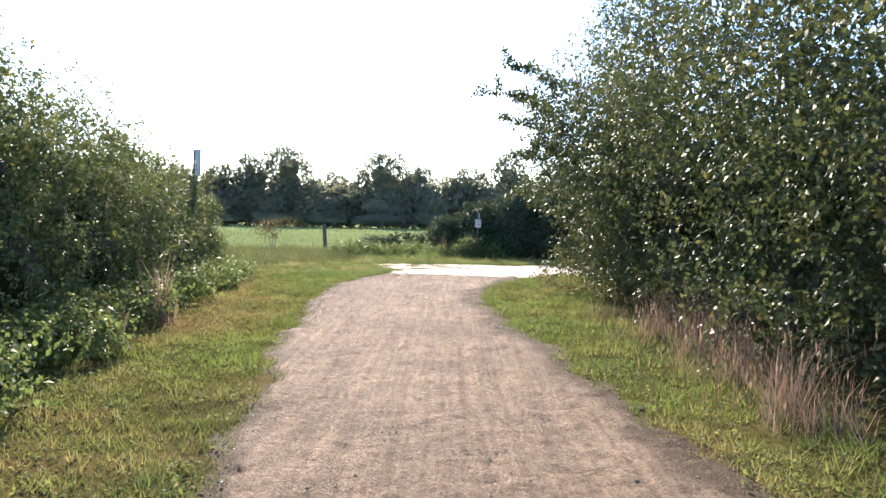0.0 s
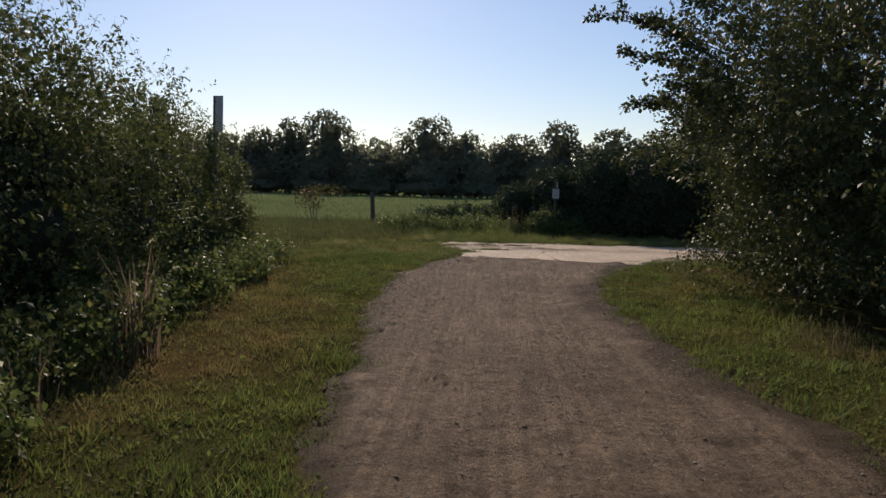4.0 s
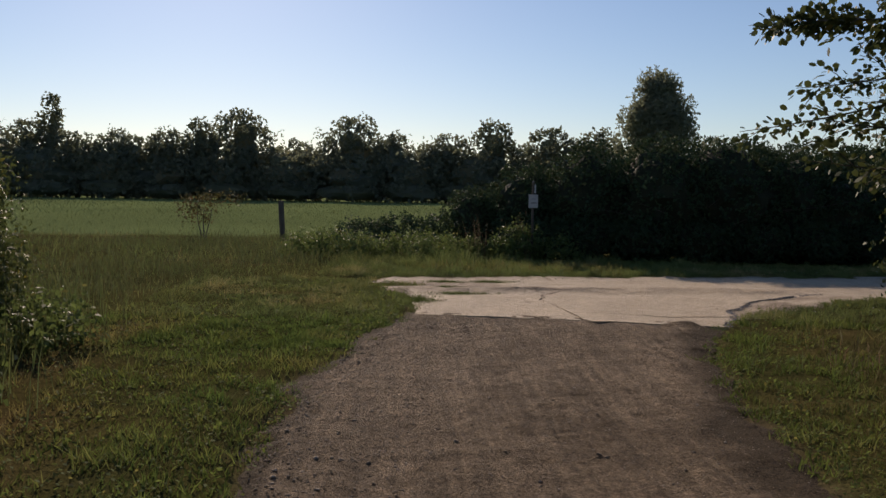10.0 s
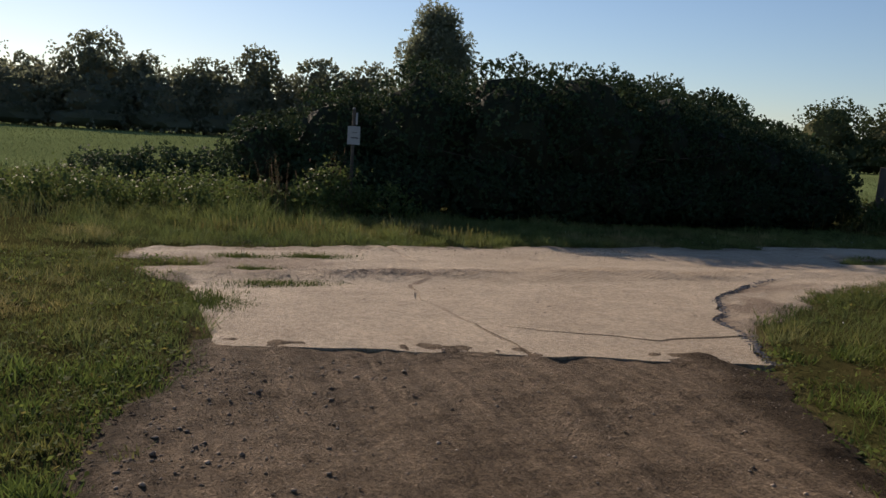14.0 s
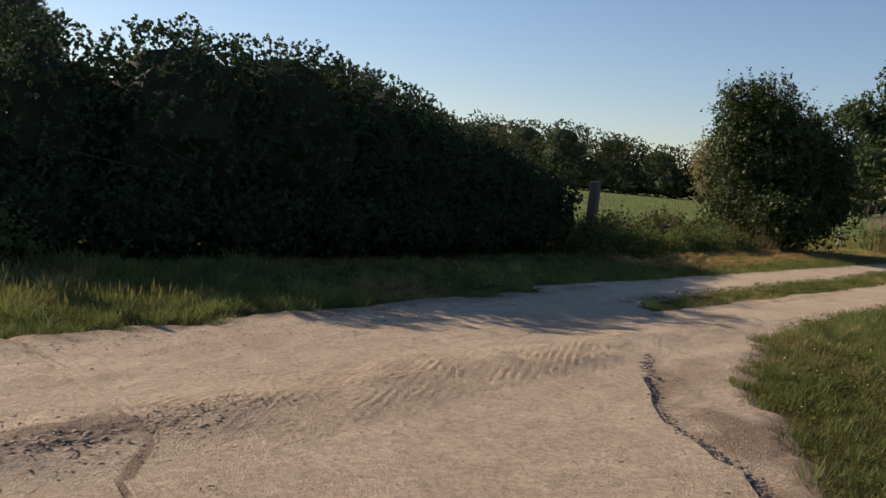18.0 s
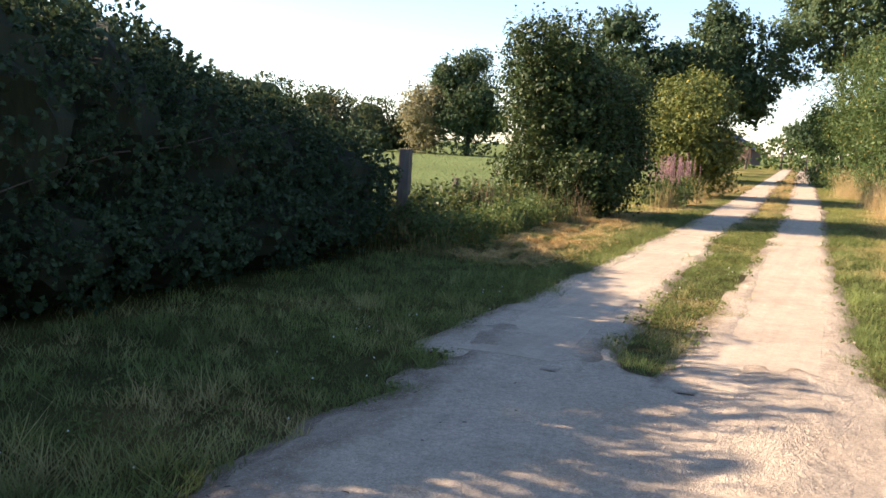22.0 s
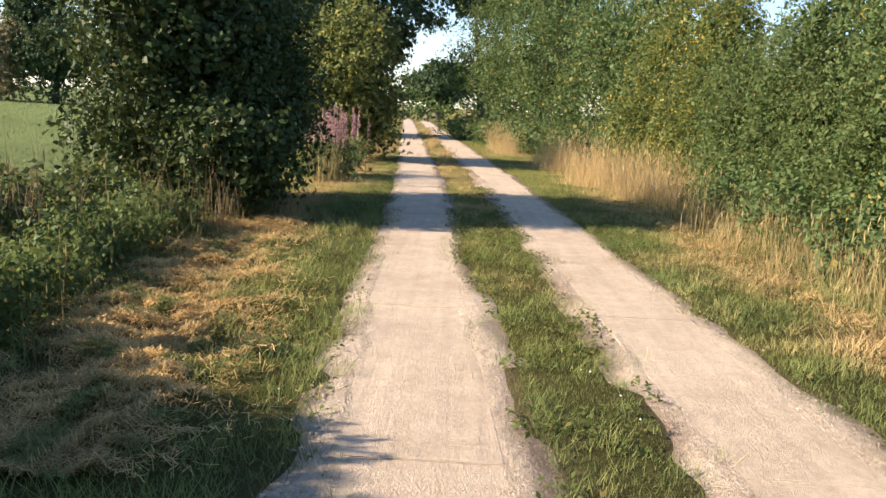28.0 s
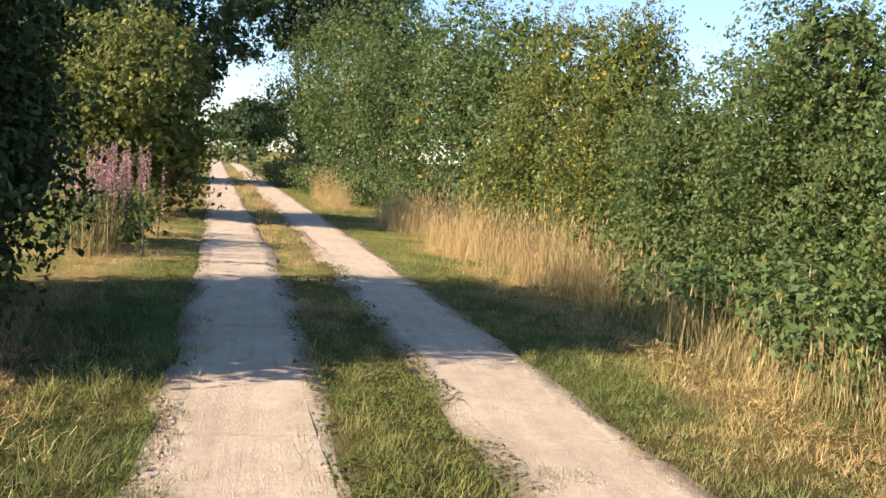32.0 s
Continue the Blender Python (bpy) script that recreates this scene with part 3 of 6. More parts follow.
# ---- foliage ----
def unit(v):
    return v / (np.linalg.norm(v, axis=-1, keepdims=True) + 1e-9)


def foliage(blobs, sprays, per, leaf, reach, seed, ragged=0.25, up=0.35, slim=0.64, floor=0.05, loose=0.6):
    """Leaves on short sprays over lumpy ellipsoids: verts and quads. blobs: x, y, z, rx, ry, rz."""
    g = np.random.default_rng(seed)
    b = np.array(blobs, float)
    area = (b[:, 3] * b[:, 4] + b[:, 3] * b[:, 5] + b[:, 4] * b[:, 5])
    k = g.choice(len(b), sprays, p=area / area.sum())
    d = unit(g.normal(size=(sprays, 3)))
    lump = 1 + ragged * 2 * (vnoise(d[:, 0] * 2 + d[:, 2] * 1.3 + k * 7.1, d[:, 1] * 2 - d[:, 2] * 1.1, 0.42, seed) - 0.5)
    r = lump * (1 - np.abs(g.normal(size=sprays)) * 0.16)
    o = b[k, :3] + d * b[k, 3:] * r[:, None]
    keep = o[:, 2] > floor
    for j in range(len(b)):
        q = (np.linalg.norm((o - b[j, :3]) / b[j, 3:], axis=1))
        keep &= (k == j) | (q > 0.62)
    o, d = o[keep], d[keep]
    n = len(o)
    ax = unit(d * 0.55 + np.array([0, 0, up]) + g.normal(size=(n, 3)) * 0.5)
    ln = reach * g.uniform(0.4, 1.3, n)
    t = np.linspace(0, 1, per)[None, :]
    p = o[:, None, :] + ax[:, None, :] * (ln[:, None] * t)[..., None] + g.normal(size=(n, per, 3)) * reach * 0.1
    p[..., 2] -= 0.12 * reach * (t ** 2)
    p = p.reshape(-1, 3)
    dd = np.repeat(d, per, 0)
    p = np.where(p[:, 2:3] > floor, p, p * [1, 1, 0] + [0, 0, floor])
    m = len(p)
    nr = unit(g.normal(size=(m, 3)) * loose + dd * 0.75 + [0, 0, 0.25])
    ay = unit(np.cross(nr, g.normal(size=(m, 3))))
    ay[:, 2] -= 0.25
    ay = unit(ay)
    az = unit(np.cross(nr, ay))
    s = leaf * g.uniform(0.6, 1.3, m)[:, None]
    fold = nr * s * 0.12
    v = np.stack([p - ay * s * 0.5, p + az * s * slim * 0.5 + fold, p + ay * s * 0.55, p - az * s * slim * 0.5 + fold], 1).reshape(-1, 3)
    tw = np.cross(ax, [0.3, 0.2, 1.0]) * 0.004
    e0, e1 = o - ax * (ln * 0.5)[:, None], o + ax * (ln * 0.95)[:, None]
    tv = np.stack([e0 - tw, e0 + tw, e1 + tw * 0.4, e1 - tw * 0.4], 1).reshape(-1, 3)
    v = np.concatenate([v, tv])
    v[:, 2] = np.maximum(v[:, 2], 0.01)
    return v, np.arange(len(v)).reshape(-1, 4)


def stems(feet, height, spread, radius, seed, limbs=3, lean=(0, 0)):
    """Tapered stems from the ground with side limbs, relative to the base."""
    r = random.Random(seed)
    out = []
    for i in range(feet):
        a = 2 * math.pi * i / feet + r.uniform(-0.5, 0.5)
        f = spread * (0.15 if feet > 1 else 0)
        b = Vector((math.cos(a) * f, math.sin(a) * f, -0.05))
        top = Vector((math.cos(a) * spread * (0.6 if feet > 1 else 0.1) + lean[0], math.sin(a) * spread * (0.6 if feet > 1 else 0.1) + lean[1], height * r.uniform(0.75, 1.0)))
        pts = [b.lerp(top, t) + Vector((r.uniform(-1, 1), r.uniform(-1, 1), 0)) * 0.05 * height * t for t in (0, 0.2, 0.45, 0.7, 1)]
        rad = radius * r.uniform(0.7, 1.1)
        stem = []
        out.append(stem)
        stem.append(tube(pts, [rad * k for k in (1.25, 0.95, 0.75, 0.45, 0.1)], 7))
        for _ in range(limbs):
            q = r.uniform(0.3, 0.8)
            s = b.lerp(top, q)
            w = r.uniform(0, 6.28)
            e = s + Vector((math.cos(w) * spread * 0.75, math.sin(w) * spread * 0.75, height * r.uniform(0.1, 0.3)))
            m_ = s.lerp(e, 0.5) + Vector((0, 0, -0.04 * height))
            stem.append(tube([s, m_, e], [rad * 0.4, rad * 0.25, rad * 0.05], 5))
    return [join(q) for q in out]


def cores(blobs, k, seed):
    """Lumpy closed hulls inside a hedge, standing in for its shaded, opaque depth."""
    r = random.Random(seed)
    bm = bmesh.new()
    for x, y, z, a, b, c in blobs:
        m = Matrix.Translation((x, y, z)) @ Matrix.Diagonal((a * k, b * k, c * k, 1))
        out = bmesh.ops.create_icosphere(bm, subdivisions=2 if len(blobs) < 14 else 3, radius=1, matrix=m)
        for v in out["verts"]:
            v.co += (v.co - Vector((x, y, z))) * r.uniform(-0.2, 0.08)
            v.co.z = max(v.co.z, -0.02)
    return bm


def shrub(name, x, y, blobs, mat, label, sprays, per, leaf, reach, seed, feet=5, radius=0.04, category="shrub", group="", trunk_h=None, inner=0.5, core=0.0, core_mat=None, clumps=13, back=None, **kw):
    """A shrub or tree: blobs are given relative to its base."""
    ob = thing(name, x, y, 0, label, category, group)
    top = max(b[2] + b[5] for b in blobs)
    wide = max(b[3] for b in blobs)
    for v, f in stems(feet, (trunk_h or top * 0.85), wide * 0.8, radius, seed):
        kind_ = "trunk" if feet == 1 else "stem"
        part(kind_, np_mesh(kind_, v, f, M_BARK, smooth=True), M_BARK, ob)
    r = random.Random(seed)
    lumps = []
    for bx, by, bz, rx, ry, rz in blobs:
        for _ in range(clumps):
            d = Vector((r.gauss(0, 1), r.gauss(0, 1), r.gauss(0.25, 0.8))).normalized()
            q = r.uniform(0.2, 0.4)
            k = r.uniform(0.84, 1.04)
            c = (bx + d.x * rx * k, by + d.y * ry * k, bz + d.z * rz * k)
            if c[2] > 0.15:
                lumps.append((*c, rx * q, ry * q, rz * q))
    share = (0.42, 0.58) if clumps > 13 else (0.34, 0.58)
    pieces = [foliage(blobs, int(sprays * share[0]), per, leaf, reach, seed, **kw), foliage(lumps, int(sprays * share[1]), per, leaf, reach, seed + 7, **kw)]
    if core:
        low = [b for b in blobs if not core_mat or b[2] < 0.5 * top]
        part("inner_mass", cores(low[:1] if core < 0.45 else low, core, seed), core_mat or mat, ob, "dark hull for shade inside the crown" if core_mat else "")
    if inner:
        small = [(*b[:3], b[3] * 0.68, b[4] * 0.68, b[5] * 0.7) for b in blobs if b[3] > 0.85 or max(q[3] for q in blobs) < 1]
        pieces.append(foliage(small, int(sprays * inner * 0.8), 4, leaf * 1.45, reach * 0.8, seed + 1, slim=0.8))
    v, f = join(pieces)
    if back:
        q = v.reshape(-1, 4, 3)
        v = q[q[:, 0, 0] * back[0] + q[:, 0, 1] * back[1] < back[2] * wide].reshape(-1, 3)
        f = np.arange(len(v)).reshape(-1, 4)
    part("crown", np_mesh("crown", v, f, mat), mat, ob)
    return ob


# hedge of willow scrub beside the lane, shrub by shrub
for i, (x, y, h, w) in enumerate([(-6.5, 3.5, 3.9, 2.2), (-6.2, 7.2, 3.8, 2.0), (-6.4, 10.6, 3.6, 1.9), (-6.6, 13.8, 3.4, 1.8), (-6.8, 16.8, 3.1, 1.7), (-6.95, 19.9, 2.8, 1.4), (-6.85, 22.3, 2.1, 0.9)]):
    bl = [(0, 0, h * 0.45, w, w, h * 0.45), (0.3 * w, 0.2, h * 0.72, w * 0.6, w * 0.7, h * 0.28), (0.45 * w, -0.5, h * 0.28, w * 0.62, w * 0.8, h * 0.28), (-0.4 * w, 0.6, h * 0.6, w * 0.8, w * 0.7, h * 0.36), (0.2, 0, 0.5, w * 0.95, w, 0.6)]
    shrub("hedge_shrub", x, y, bl, L_WILLOW, "dense willow scrub with dull green leaves beside the lane", 4600 if i < 4 else 2800, 8, 0.055 if i < 4 else 0.06, 0.3, 100 + i, radius=0.035, group="hedge shrubs along the lane", inner=0.7, core=0.6, core_mat=M_INNER_SHADE, slim=0.5, ragged=0.16, clumps=18, up=0.1, back=(-1, 0, 0.7))

# tall alder and birch scrub on the other side of the lane
for i, (x, y, h, w) in enumerate([(5.3, 4.6, 7.0, 2.5), (5.0, 8.6, 7.0, 2.3), (4.8, 12.2, 7.2, 2.2), (4.3, 15.6, 7.0, 2.1), (4.0, 18.8, 6.6, 1.95), (4.7, 21.6, 5.0, 1.5)]):
    bl = [(0, 0, h * 0.3, w, w, h * 0.3), (-0.1, 0.3, h * 0.55, w * 0.95, w * 0.95, h * 0.28), (0.2, 0, h * 0.8, w * 0.75, w * 0.8, h * 0.24), (-0.35 * w, -0.3, h * 0.42, w * 0.72, w * 0.8, h * 0.2), (0.1, 0, 0.6, w * 0.92, w * 0.95, 0.75)]
    if i == 4:
        bl += [(-1.7, -0.3, 4.2, 0.9, 0.7, 0.5), (-1.7, 0.4, 3.2, 0.7, 0.5, 0.5)]
    if i == 5:
        lane_alder = alder
        bl += [(-1.3, -0.5, 2.9, 0.5, 0.4, 0.4), (-1.0, -0.4, 1.4, 0.55, 0.5, 0.6)]
    alder = shrub("alder_tree", x, y, bl, L_ALDER, "tall dark green alder scrub beside the gravel lane", 4000, 8, 0.062, 0.32, 140 + i, feet=3, radius=0.07, category="tree", group="alders along the lane", inner=0.5, core=0.4, core_mat=M_INNER_SHADE, slim=0.62, clumps=17, up=0.15, back=(1, 0, 0.6))


def leafy_branch(parent, start, end, sag, count, leaf, seed):
    """A bent branch with side shoots and single oval leaves, given relative to its tree."""
    g = np.random.default_rng(seed)
    a, b = np.array(start, float), np.array(end, float)
    line = [a + (b - a) * t + np.array([0, 0.05 * math.sin(5 * t), -sag * 4 * t * (1 - t)]) for t in np.linspace(0, 1, 9)]
    wood, pos, out = [tube(line, np.linspace(0.016, 0.003, 9), 5)], [], []
    runs = [(np.array(line[2:]), count)]
    for k in range(6):
        q = line[2 + k]
        d = unit((b - a) * 0.5 + np.array([0, g.normal(0, 0.8), g.normal(0.15, 0.7)])) * g.uniform(0.2, 0.45)
        shoot = np.array([q, q + d * 0.5 + [0, 0, 0.02], q + d])
        wood.append(tube(shoot, [0.006, 0.004, 0.002], 4))
        runs.append((shoot, count // 4))
    for path, n in runs:
        t = g.random(n) ** 0.8 * (len(path) - 1)
        i = np.minimum(t.astype(int), len(path) - 2)
        p = path[i] + (path[i + 1] - path[i]) * (t - i)[:, None]
        d = unit(unit(path[i + 1] - path[i]) * 0.6 + g.normal(size=(n, 3)) * 0.7 + [0, 0, -0.15])
        pos.append(p + d * leaf * (0.5 + 1.3 * g.random((n, 1)))), out.append(d)
    p, ay = np.concatenate(pos), np.concatenate(out)
    m = len(p)
    az = unit(np.cross(ay, g.normal(size=(m, 3)) * 0.5 + [0, 0, 1]))
    s = leaf * g.uniform(0.6, 1.15, m)[:, None]
    v = np.stack([p - ay * s * 0.5, p - ay * s * 0.2 + az * s * 0.3, p + ay * s * 0.2 + az * s * 0.32, p + ay * s * 0.5, p + ay * s * 0.2 - az * s * 0.32, p - ay * s * 0.2 - az * s * 0.3], 1).reshape(-1, 3)
    wv, wf = join(wood)
    br = part("branch", np_mesh("branch", wv, wf, M_BARK, smooth=True), M_BARK, parent, "thin overhanging branch")
    part("foliage", np_mesh("foliage", v, np.arange(6 * m).reshape(-1, 6), L_ALDER), L_ALDER, br)


for i, (a, b, sag) in enumerate([((-1.1, -0.4, 2.75), (-3.45, -0.6, 2.2), 0.05), ((-1.3, -0.6, 3.3), (-3.15, -0.6, 3.08), -0.05), ((-1.1, -0.6, 2.95), (-2.95, -0.6, 2.6), 0.05), ((-1.1, -0.6, 1.9), (-2.8, -0.6, 1.95), 0.04), ((-1.3, -0.3, 3.9), (-2.95, -0.5, 3.6), 0.0), ((-1.2, -0.6, 2.3), (-2.7, -0.5, 2.35), 0.06), ((-1.5, -1.0, 4.4), (-3.1, -0.9, 4.3), 0.0)]):
    leafy_branch(alder, a, b, sag, 70, 0.085, 700 + i)

for i, (a, b, sag) in enumerate([((1.0, 0.3, 3.6), (3.35, 1.5, 4.6), -0.12), ((1.0, 0.5, 3.3), (2.8, 1.8, 4.0), -0.06), ((1.0, 0.6, 3.0), (2.6, 2.1, 3.15), 0.0), ((0.8, 0.2, 2.9), (2.2, 0.6, 3.3), 0.0), ((1.0, 0.0, 4.2), (2.9, 1.3, 5.2), -0.08), ((1.2, 0.4, 3.5), (2.5, 1.2, 4.4), -0.05)]):
    leafy_branch(lane_alder, (-a[0], a[1], a[2]), (-b[0], b[1], b[2]), sag, 280, 0.08, 720 + i)

# added thicket that blocks the bright ground showing through the alders
for i, (x, y) in enumerate([(8.6, 3), (8.6, 7.5), (8.4, 11.8), (8.0, 16.0), (7.6, 19.6)]):
    shrub("backing_thicket", x, y, [(0, 0, 2.2, 2.0, 2.5, 2.2), (-0.6, 0.4, 1.0, 1.9, 2.4, 1.0)], L_ALDER, "dense thicket added to block bright ground behind the alders", 700, 6, 0.17, 0.6, 160 + i, radius=0.04, group="thicket behind the alders")

# the dark hedge across the junction
HEDGE = [(-0.05, 36.0, 0.85, 0.85, 0.9, 0.85), (1.25, 35.6, 1.15, 1.15, 1.1, 1.12), (2.8, 35.0, 1.38, 1.35, 1.3, 1.36), (4.4, 34.45, 1.5, 1.5, 1.5, 1.48), (6.0, 34.4, 1.58, 1.55, 1.5, 1.58), (7.5, 34.6, 1.47, 1.25, 1.4, 1.47), (8.9, 34.5, 1.14, 1.2, 1.25, 1.16), (10.2, 34.55, 1.0, 1.1, 1.15, 1.02), (11.4, 34.6, 0.9, 0.95, 1.05, 0.92), (12.1, 34.6, 0.6, 0.62, 0.8, 0.62)]
HEDGE += [(11.3, 33.95, 0.85, 0.95, 0.75, 0.78), (7.2, 35.3, 1.4, 1.2, 1.05, 1.4), (8.4, 35.35, 1.38, 1.15, 1.05, 1.38), (9.5, 35.4, 1.26, 1.1, 1.0, 1.26), (10.6, 35.4, 1.08, 1.0, 0.95, 1.08)]
HEDGE += [(7.5, 36.2, 1.54, 1.15, 1.0, 1.54), (8.8, 36.4, 1.58, 1.15, 1.0, 1.58), (10.2, 36.5, 1.46, 1.15, 1.0, 1.46), (11.6, 36.5, 1.22, 1.1, 0.95, 1.22)]
HEDGE += [(x, float(ramp(x, [(1, 34.6), (3.7, 33.8), (5, 33.7), (11, 33.85)])), 0.45, 0.95, 0.85, 0.6) for x in (1.2, 2.5, 3.8, 5.1, 6.5, 7.9, 9.3, 10.6)]


def build_hedge():
    ob = thing("field_hedge", 6, 34.2, 0, "large dense dark green hawthorn hedge by the junction", "hedge")
    bl = [(a - 6, b - 34.2, c * k, d, e, f * k) for a, b, c, d, e, f in HEDGE for k in [float(ramp(a, [(0, 1.02), (3, 1.05), (5.5, 1.0)]))]]
    for v, f in stems(14, 1.9, 4.0, 0.04, 5):
        part("stem", np_mesh("stem", v * [1, 0.25, 1], f, M_BARK, smooth=True), M_BARK, ob)
    part("inner_mass", cores(bl + [(a, b + 0.1, c * 0.5, d * 0.85, e * 0.72, c * 0.7) for a, b, c, d, e, f in bl], 0.76, 63), M_INNER_SHADE, ob, "dark hull for shade inside the hedge")
    r = random.Random(64)
    tops = []
    for a, b, c, d, e, f in bl:
        for _ in range(48):
            u = Vector((r.gauss(0, 1), r.gauss(-0.3, 1), r.gauss(0.5, 0.8))).normalized()
            q = r.uniform(0.08, 0.18)
            z = c + u.z * f * 0.96
            if z > 0.2:
                tops.append((a + u.x * d * 0.97, b + u.y * e * 0.97, z, q * 1.2, q * 1.2, q))
    pieces = [foliage(bl, 19000, 8, 0.056, 0.1, 61, ragged=0.08, up=0.3, slim=0.75, loose=0.9), foliage(tops, 20000, 8, 0.049, 0.07, 62, ragged=0.2, up=0.4, slim=0.75, loose=0.9),
              foliage([(a, b, c, d * 0.9, e * 0.9, f * 0.92) for a, b, c, d, e, f in bl], 4200, 4, 0.09, 0.12, 65, slim=0.8)]
    v, f = join(pieces)
    v = v.reshape(-1, 4, 3)
    v = v[v[:, 0, 1] < ramp(v[:, 0, 0], [(-6, 2.4), (-4, 2.1), (-3, 1.8), (-1.6, 1.3), (0, 1.4), (1, 2.9), (6, 3.1)])].reshape(-1, 3)
    part("crown", np_mesh("crown", v, np.arange(len(v)).reshape(-1, 4), L_DARK), L_DARK, ob)


build_hedge()

# big two-headed hazel by the track, and its neighbours
shrub("hazel_bush", 20.75, 33.9, [(-0.4, 0, 2.5, 1.35, 1.3, 1.6), (-0.7, 0.2, 3.3, 0.8, 0.8, 0.75), (1.1, -0.2, 2.2, 1.55, 1.2, 1.6), (0.3, -0.1, 1.2, 1.7, 1.4, 1.05), (1.6, -1.15, 1.25, 0.75, 0.6, 0.9), (-1.1, -1.0, 0.8, 0.9, 0.7, 0.75)], L_HAZEL,
      "large dark green hazel bush with multiple stems at the track", 6200, 9, 0.085, 0.4, 31, feet=8, radius=0.04, inner=1.0, core=0.62, core_mat=M_INNER_SHADE, up=0.1)
shrub("yellowing_bush", 33.6, 33.2, [(0, 0.2, 2.3, 1.8, 1.6, 1.7), (0.5, 0, 3.4, 1.2, 1.1, 0.95), (-0.6, -0.2, 1.3, 1.3, 1.2, 1.1)], L_LIME, "yellow-green bush beside the track verge", 2600, 8, 0.13, 0.5, 33, feet=6)

# bushes in a row along the other side of the track
OLIVE, FRESH, YEL = "olive-green sallow bush full of leaves", "fresh green blackthorn bush with thin twigs", "yellowing sallow bush beside the track"
ROW = [(12.0, 23.6, 3.4, 1.9, L_GREEN, OLIVE), (14.8, 23.7, 3.6, 1.9, L_GREEN, OLIVE), (17.8, 23.9, 6.0, 1.7, L_GREEN, "taller pale sallow in the row"), (20.1, 23.8, 3.5, 1.6, L_FRESH, FRESH), (22.4, 23.9, 3.9, 1.6, L_FRESH, FRESH), (25.0, 24.1, 3.4, 1.5, L_FRESH, FRESH),
       (27.7, 24.2, 4.3, 1.6, L_YELLOW, YEL), (31.0, 24.2, 5.0, 2.1, L_YELLOW, YEL), (34.8, 24.3, 5.5, 2.2, L_GREEN, OLIVE), (39.0, 24.8, 6.8, 2.6, L_GREEN, OLIVE), (43.6, 26.0, 7.3, 2.8, L_GREEN, OLIVE), (49.0, 27.1, 7.8, 2.9, L_GREEN, "tall green bush in the row"), (54.5, 28.5, 7.6, 2.8, L_GREEN, "tall green bush in the row")]
for i, (x, y, h, w, mt, lb) in enumerate(ROW):
    near = x < 33
    r = random.Random(880 + i)
    bl = [(0, 0, h * 0.45, w * 0.8, w * 0.75, h * 0.42), (r.uniform(-0.4, 0.4), 0.1, h * 0.76, w * 0.55, w * 0.55, h * 0.25)]
    for k in range(6):
        a = 6.28 * k / 6 + r.uniform(-0.4, 0.4)
        bl.append((math.cos(a) * w * 0.68, math.sin(a) * w * 0.62, h * r.uniform(0.22, 0.62), w * r.uniform(0.3, 0.44), w * r.uniform(0.3, 0.42), h * r.uniform(0.14, 0.24)))
    bl += [(-0.45 * w, 0.35 * w, 0.55, w * 0.6, w * 0.55, 0.7), (0.45 * w, 0.3 * w, 0.5, w * 0.6, w * 0.55, 0.65)]
    shrub("track_bush", x, y, bl, mt, lb, 4200 if near else 2300, 7, 0.068 if near else 0.098, 0.3 if near else 0.42, 170 + i, slim=0.55, radius=0.04, group="bushes along the track", inner=1.0, core=0.38, core_mat=M_INNER_SHADE, clumps=16, up=0.15, loose=0.75, back=(0, -1, 0.4))

# oaks and far trees
def tree(name, x, y, h, w, mat, label, sprays, leaf, seed, trunk=0.25, low=0.3, group="", inner=0.5):
    r = random.Random(seed)
    bl = [(0, 0, h * (low + 0.92) / 2, w * 0.72, w * 0.72, h * (0.92 - low) / 2)]
    for j in range(8):
        a = 6.28 * j / 8 + r.uniform(-0.4, 0.4)
        z = h * (low + (1 - low) * r.uniform(0.12, 0.75))
        bl.append((math.cos(a) * w * 0.6, math.sin(a) * w * 0.6, z, w * r.uniform(0.28, 0.42), w * r.uniform(0.28, 0.42), h * r.uniform(0.08, 0.14)))
    bl.append((r.uniform(-0.2, 0.2) * w, 0, h * 0.88, w * 0.4, w * 0.4, h * 0.11))
    return shrub(name, x, y, bl, mat, label, sprays, 7, leaf, leaf * 2.1, seed, feet=1, radius=trunk, category="tree", group=group, trunk_h=h * 0.85, inner=inner, core=0.62)


tree("oak_tree", 52, 41.0, 9.6, 4.3, L_OAK, "dark green oak beside the track", 2900, 0.21, 201, 0.3, 0.2, "oaks by the track")
tree("oak_tree", 56, 36.3, 10.4, 3.7, L_OAK, "tall dark green oak beside the track", 2900, 0.22, 202, 0.35, 0.34, "oaks by the track")
shrub("overhanging_tree", 58, 28.6, [(0, 0.8, 10.6, 3.6, 3.2, 2.7), (0.5, 2.6, 11.2, 1.9, 1.8, 1.5), (-0.3, 3.4, 8.6, 1.7, 1.5, 0.95), (-0.6, 4.3, 7.2, 1.1, 0.8, 0.75), (-0.4, 3.4, 6.3, 0.9, 0.8, 0.5), (0, -2.6, 9.0, 2.6, 2.4, 2.4), (0, -4.2, 6.0, 2.4, 2.4, 2.4), (-0.4, -0.6, 7.6, 1.9, 1.9, 1.3), (0, 1.6, 7.4, 1.2, 1.0, 0.8)], L_ASH,
      "tall spreading tree leaning over the track", 4200, 7, 0.2, 0.7, 203, feet=2, radius=0.19, category="tree", trunk_h=9.0, inner=0.7)
tree("distant_oak", 118, 33.0, 7.2, 4.6, L_OAK, "round-crowned oak at the end of the track", 1500, 0.4, 204, 0.4, 0.22)
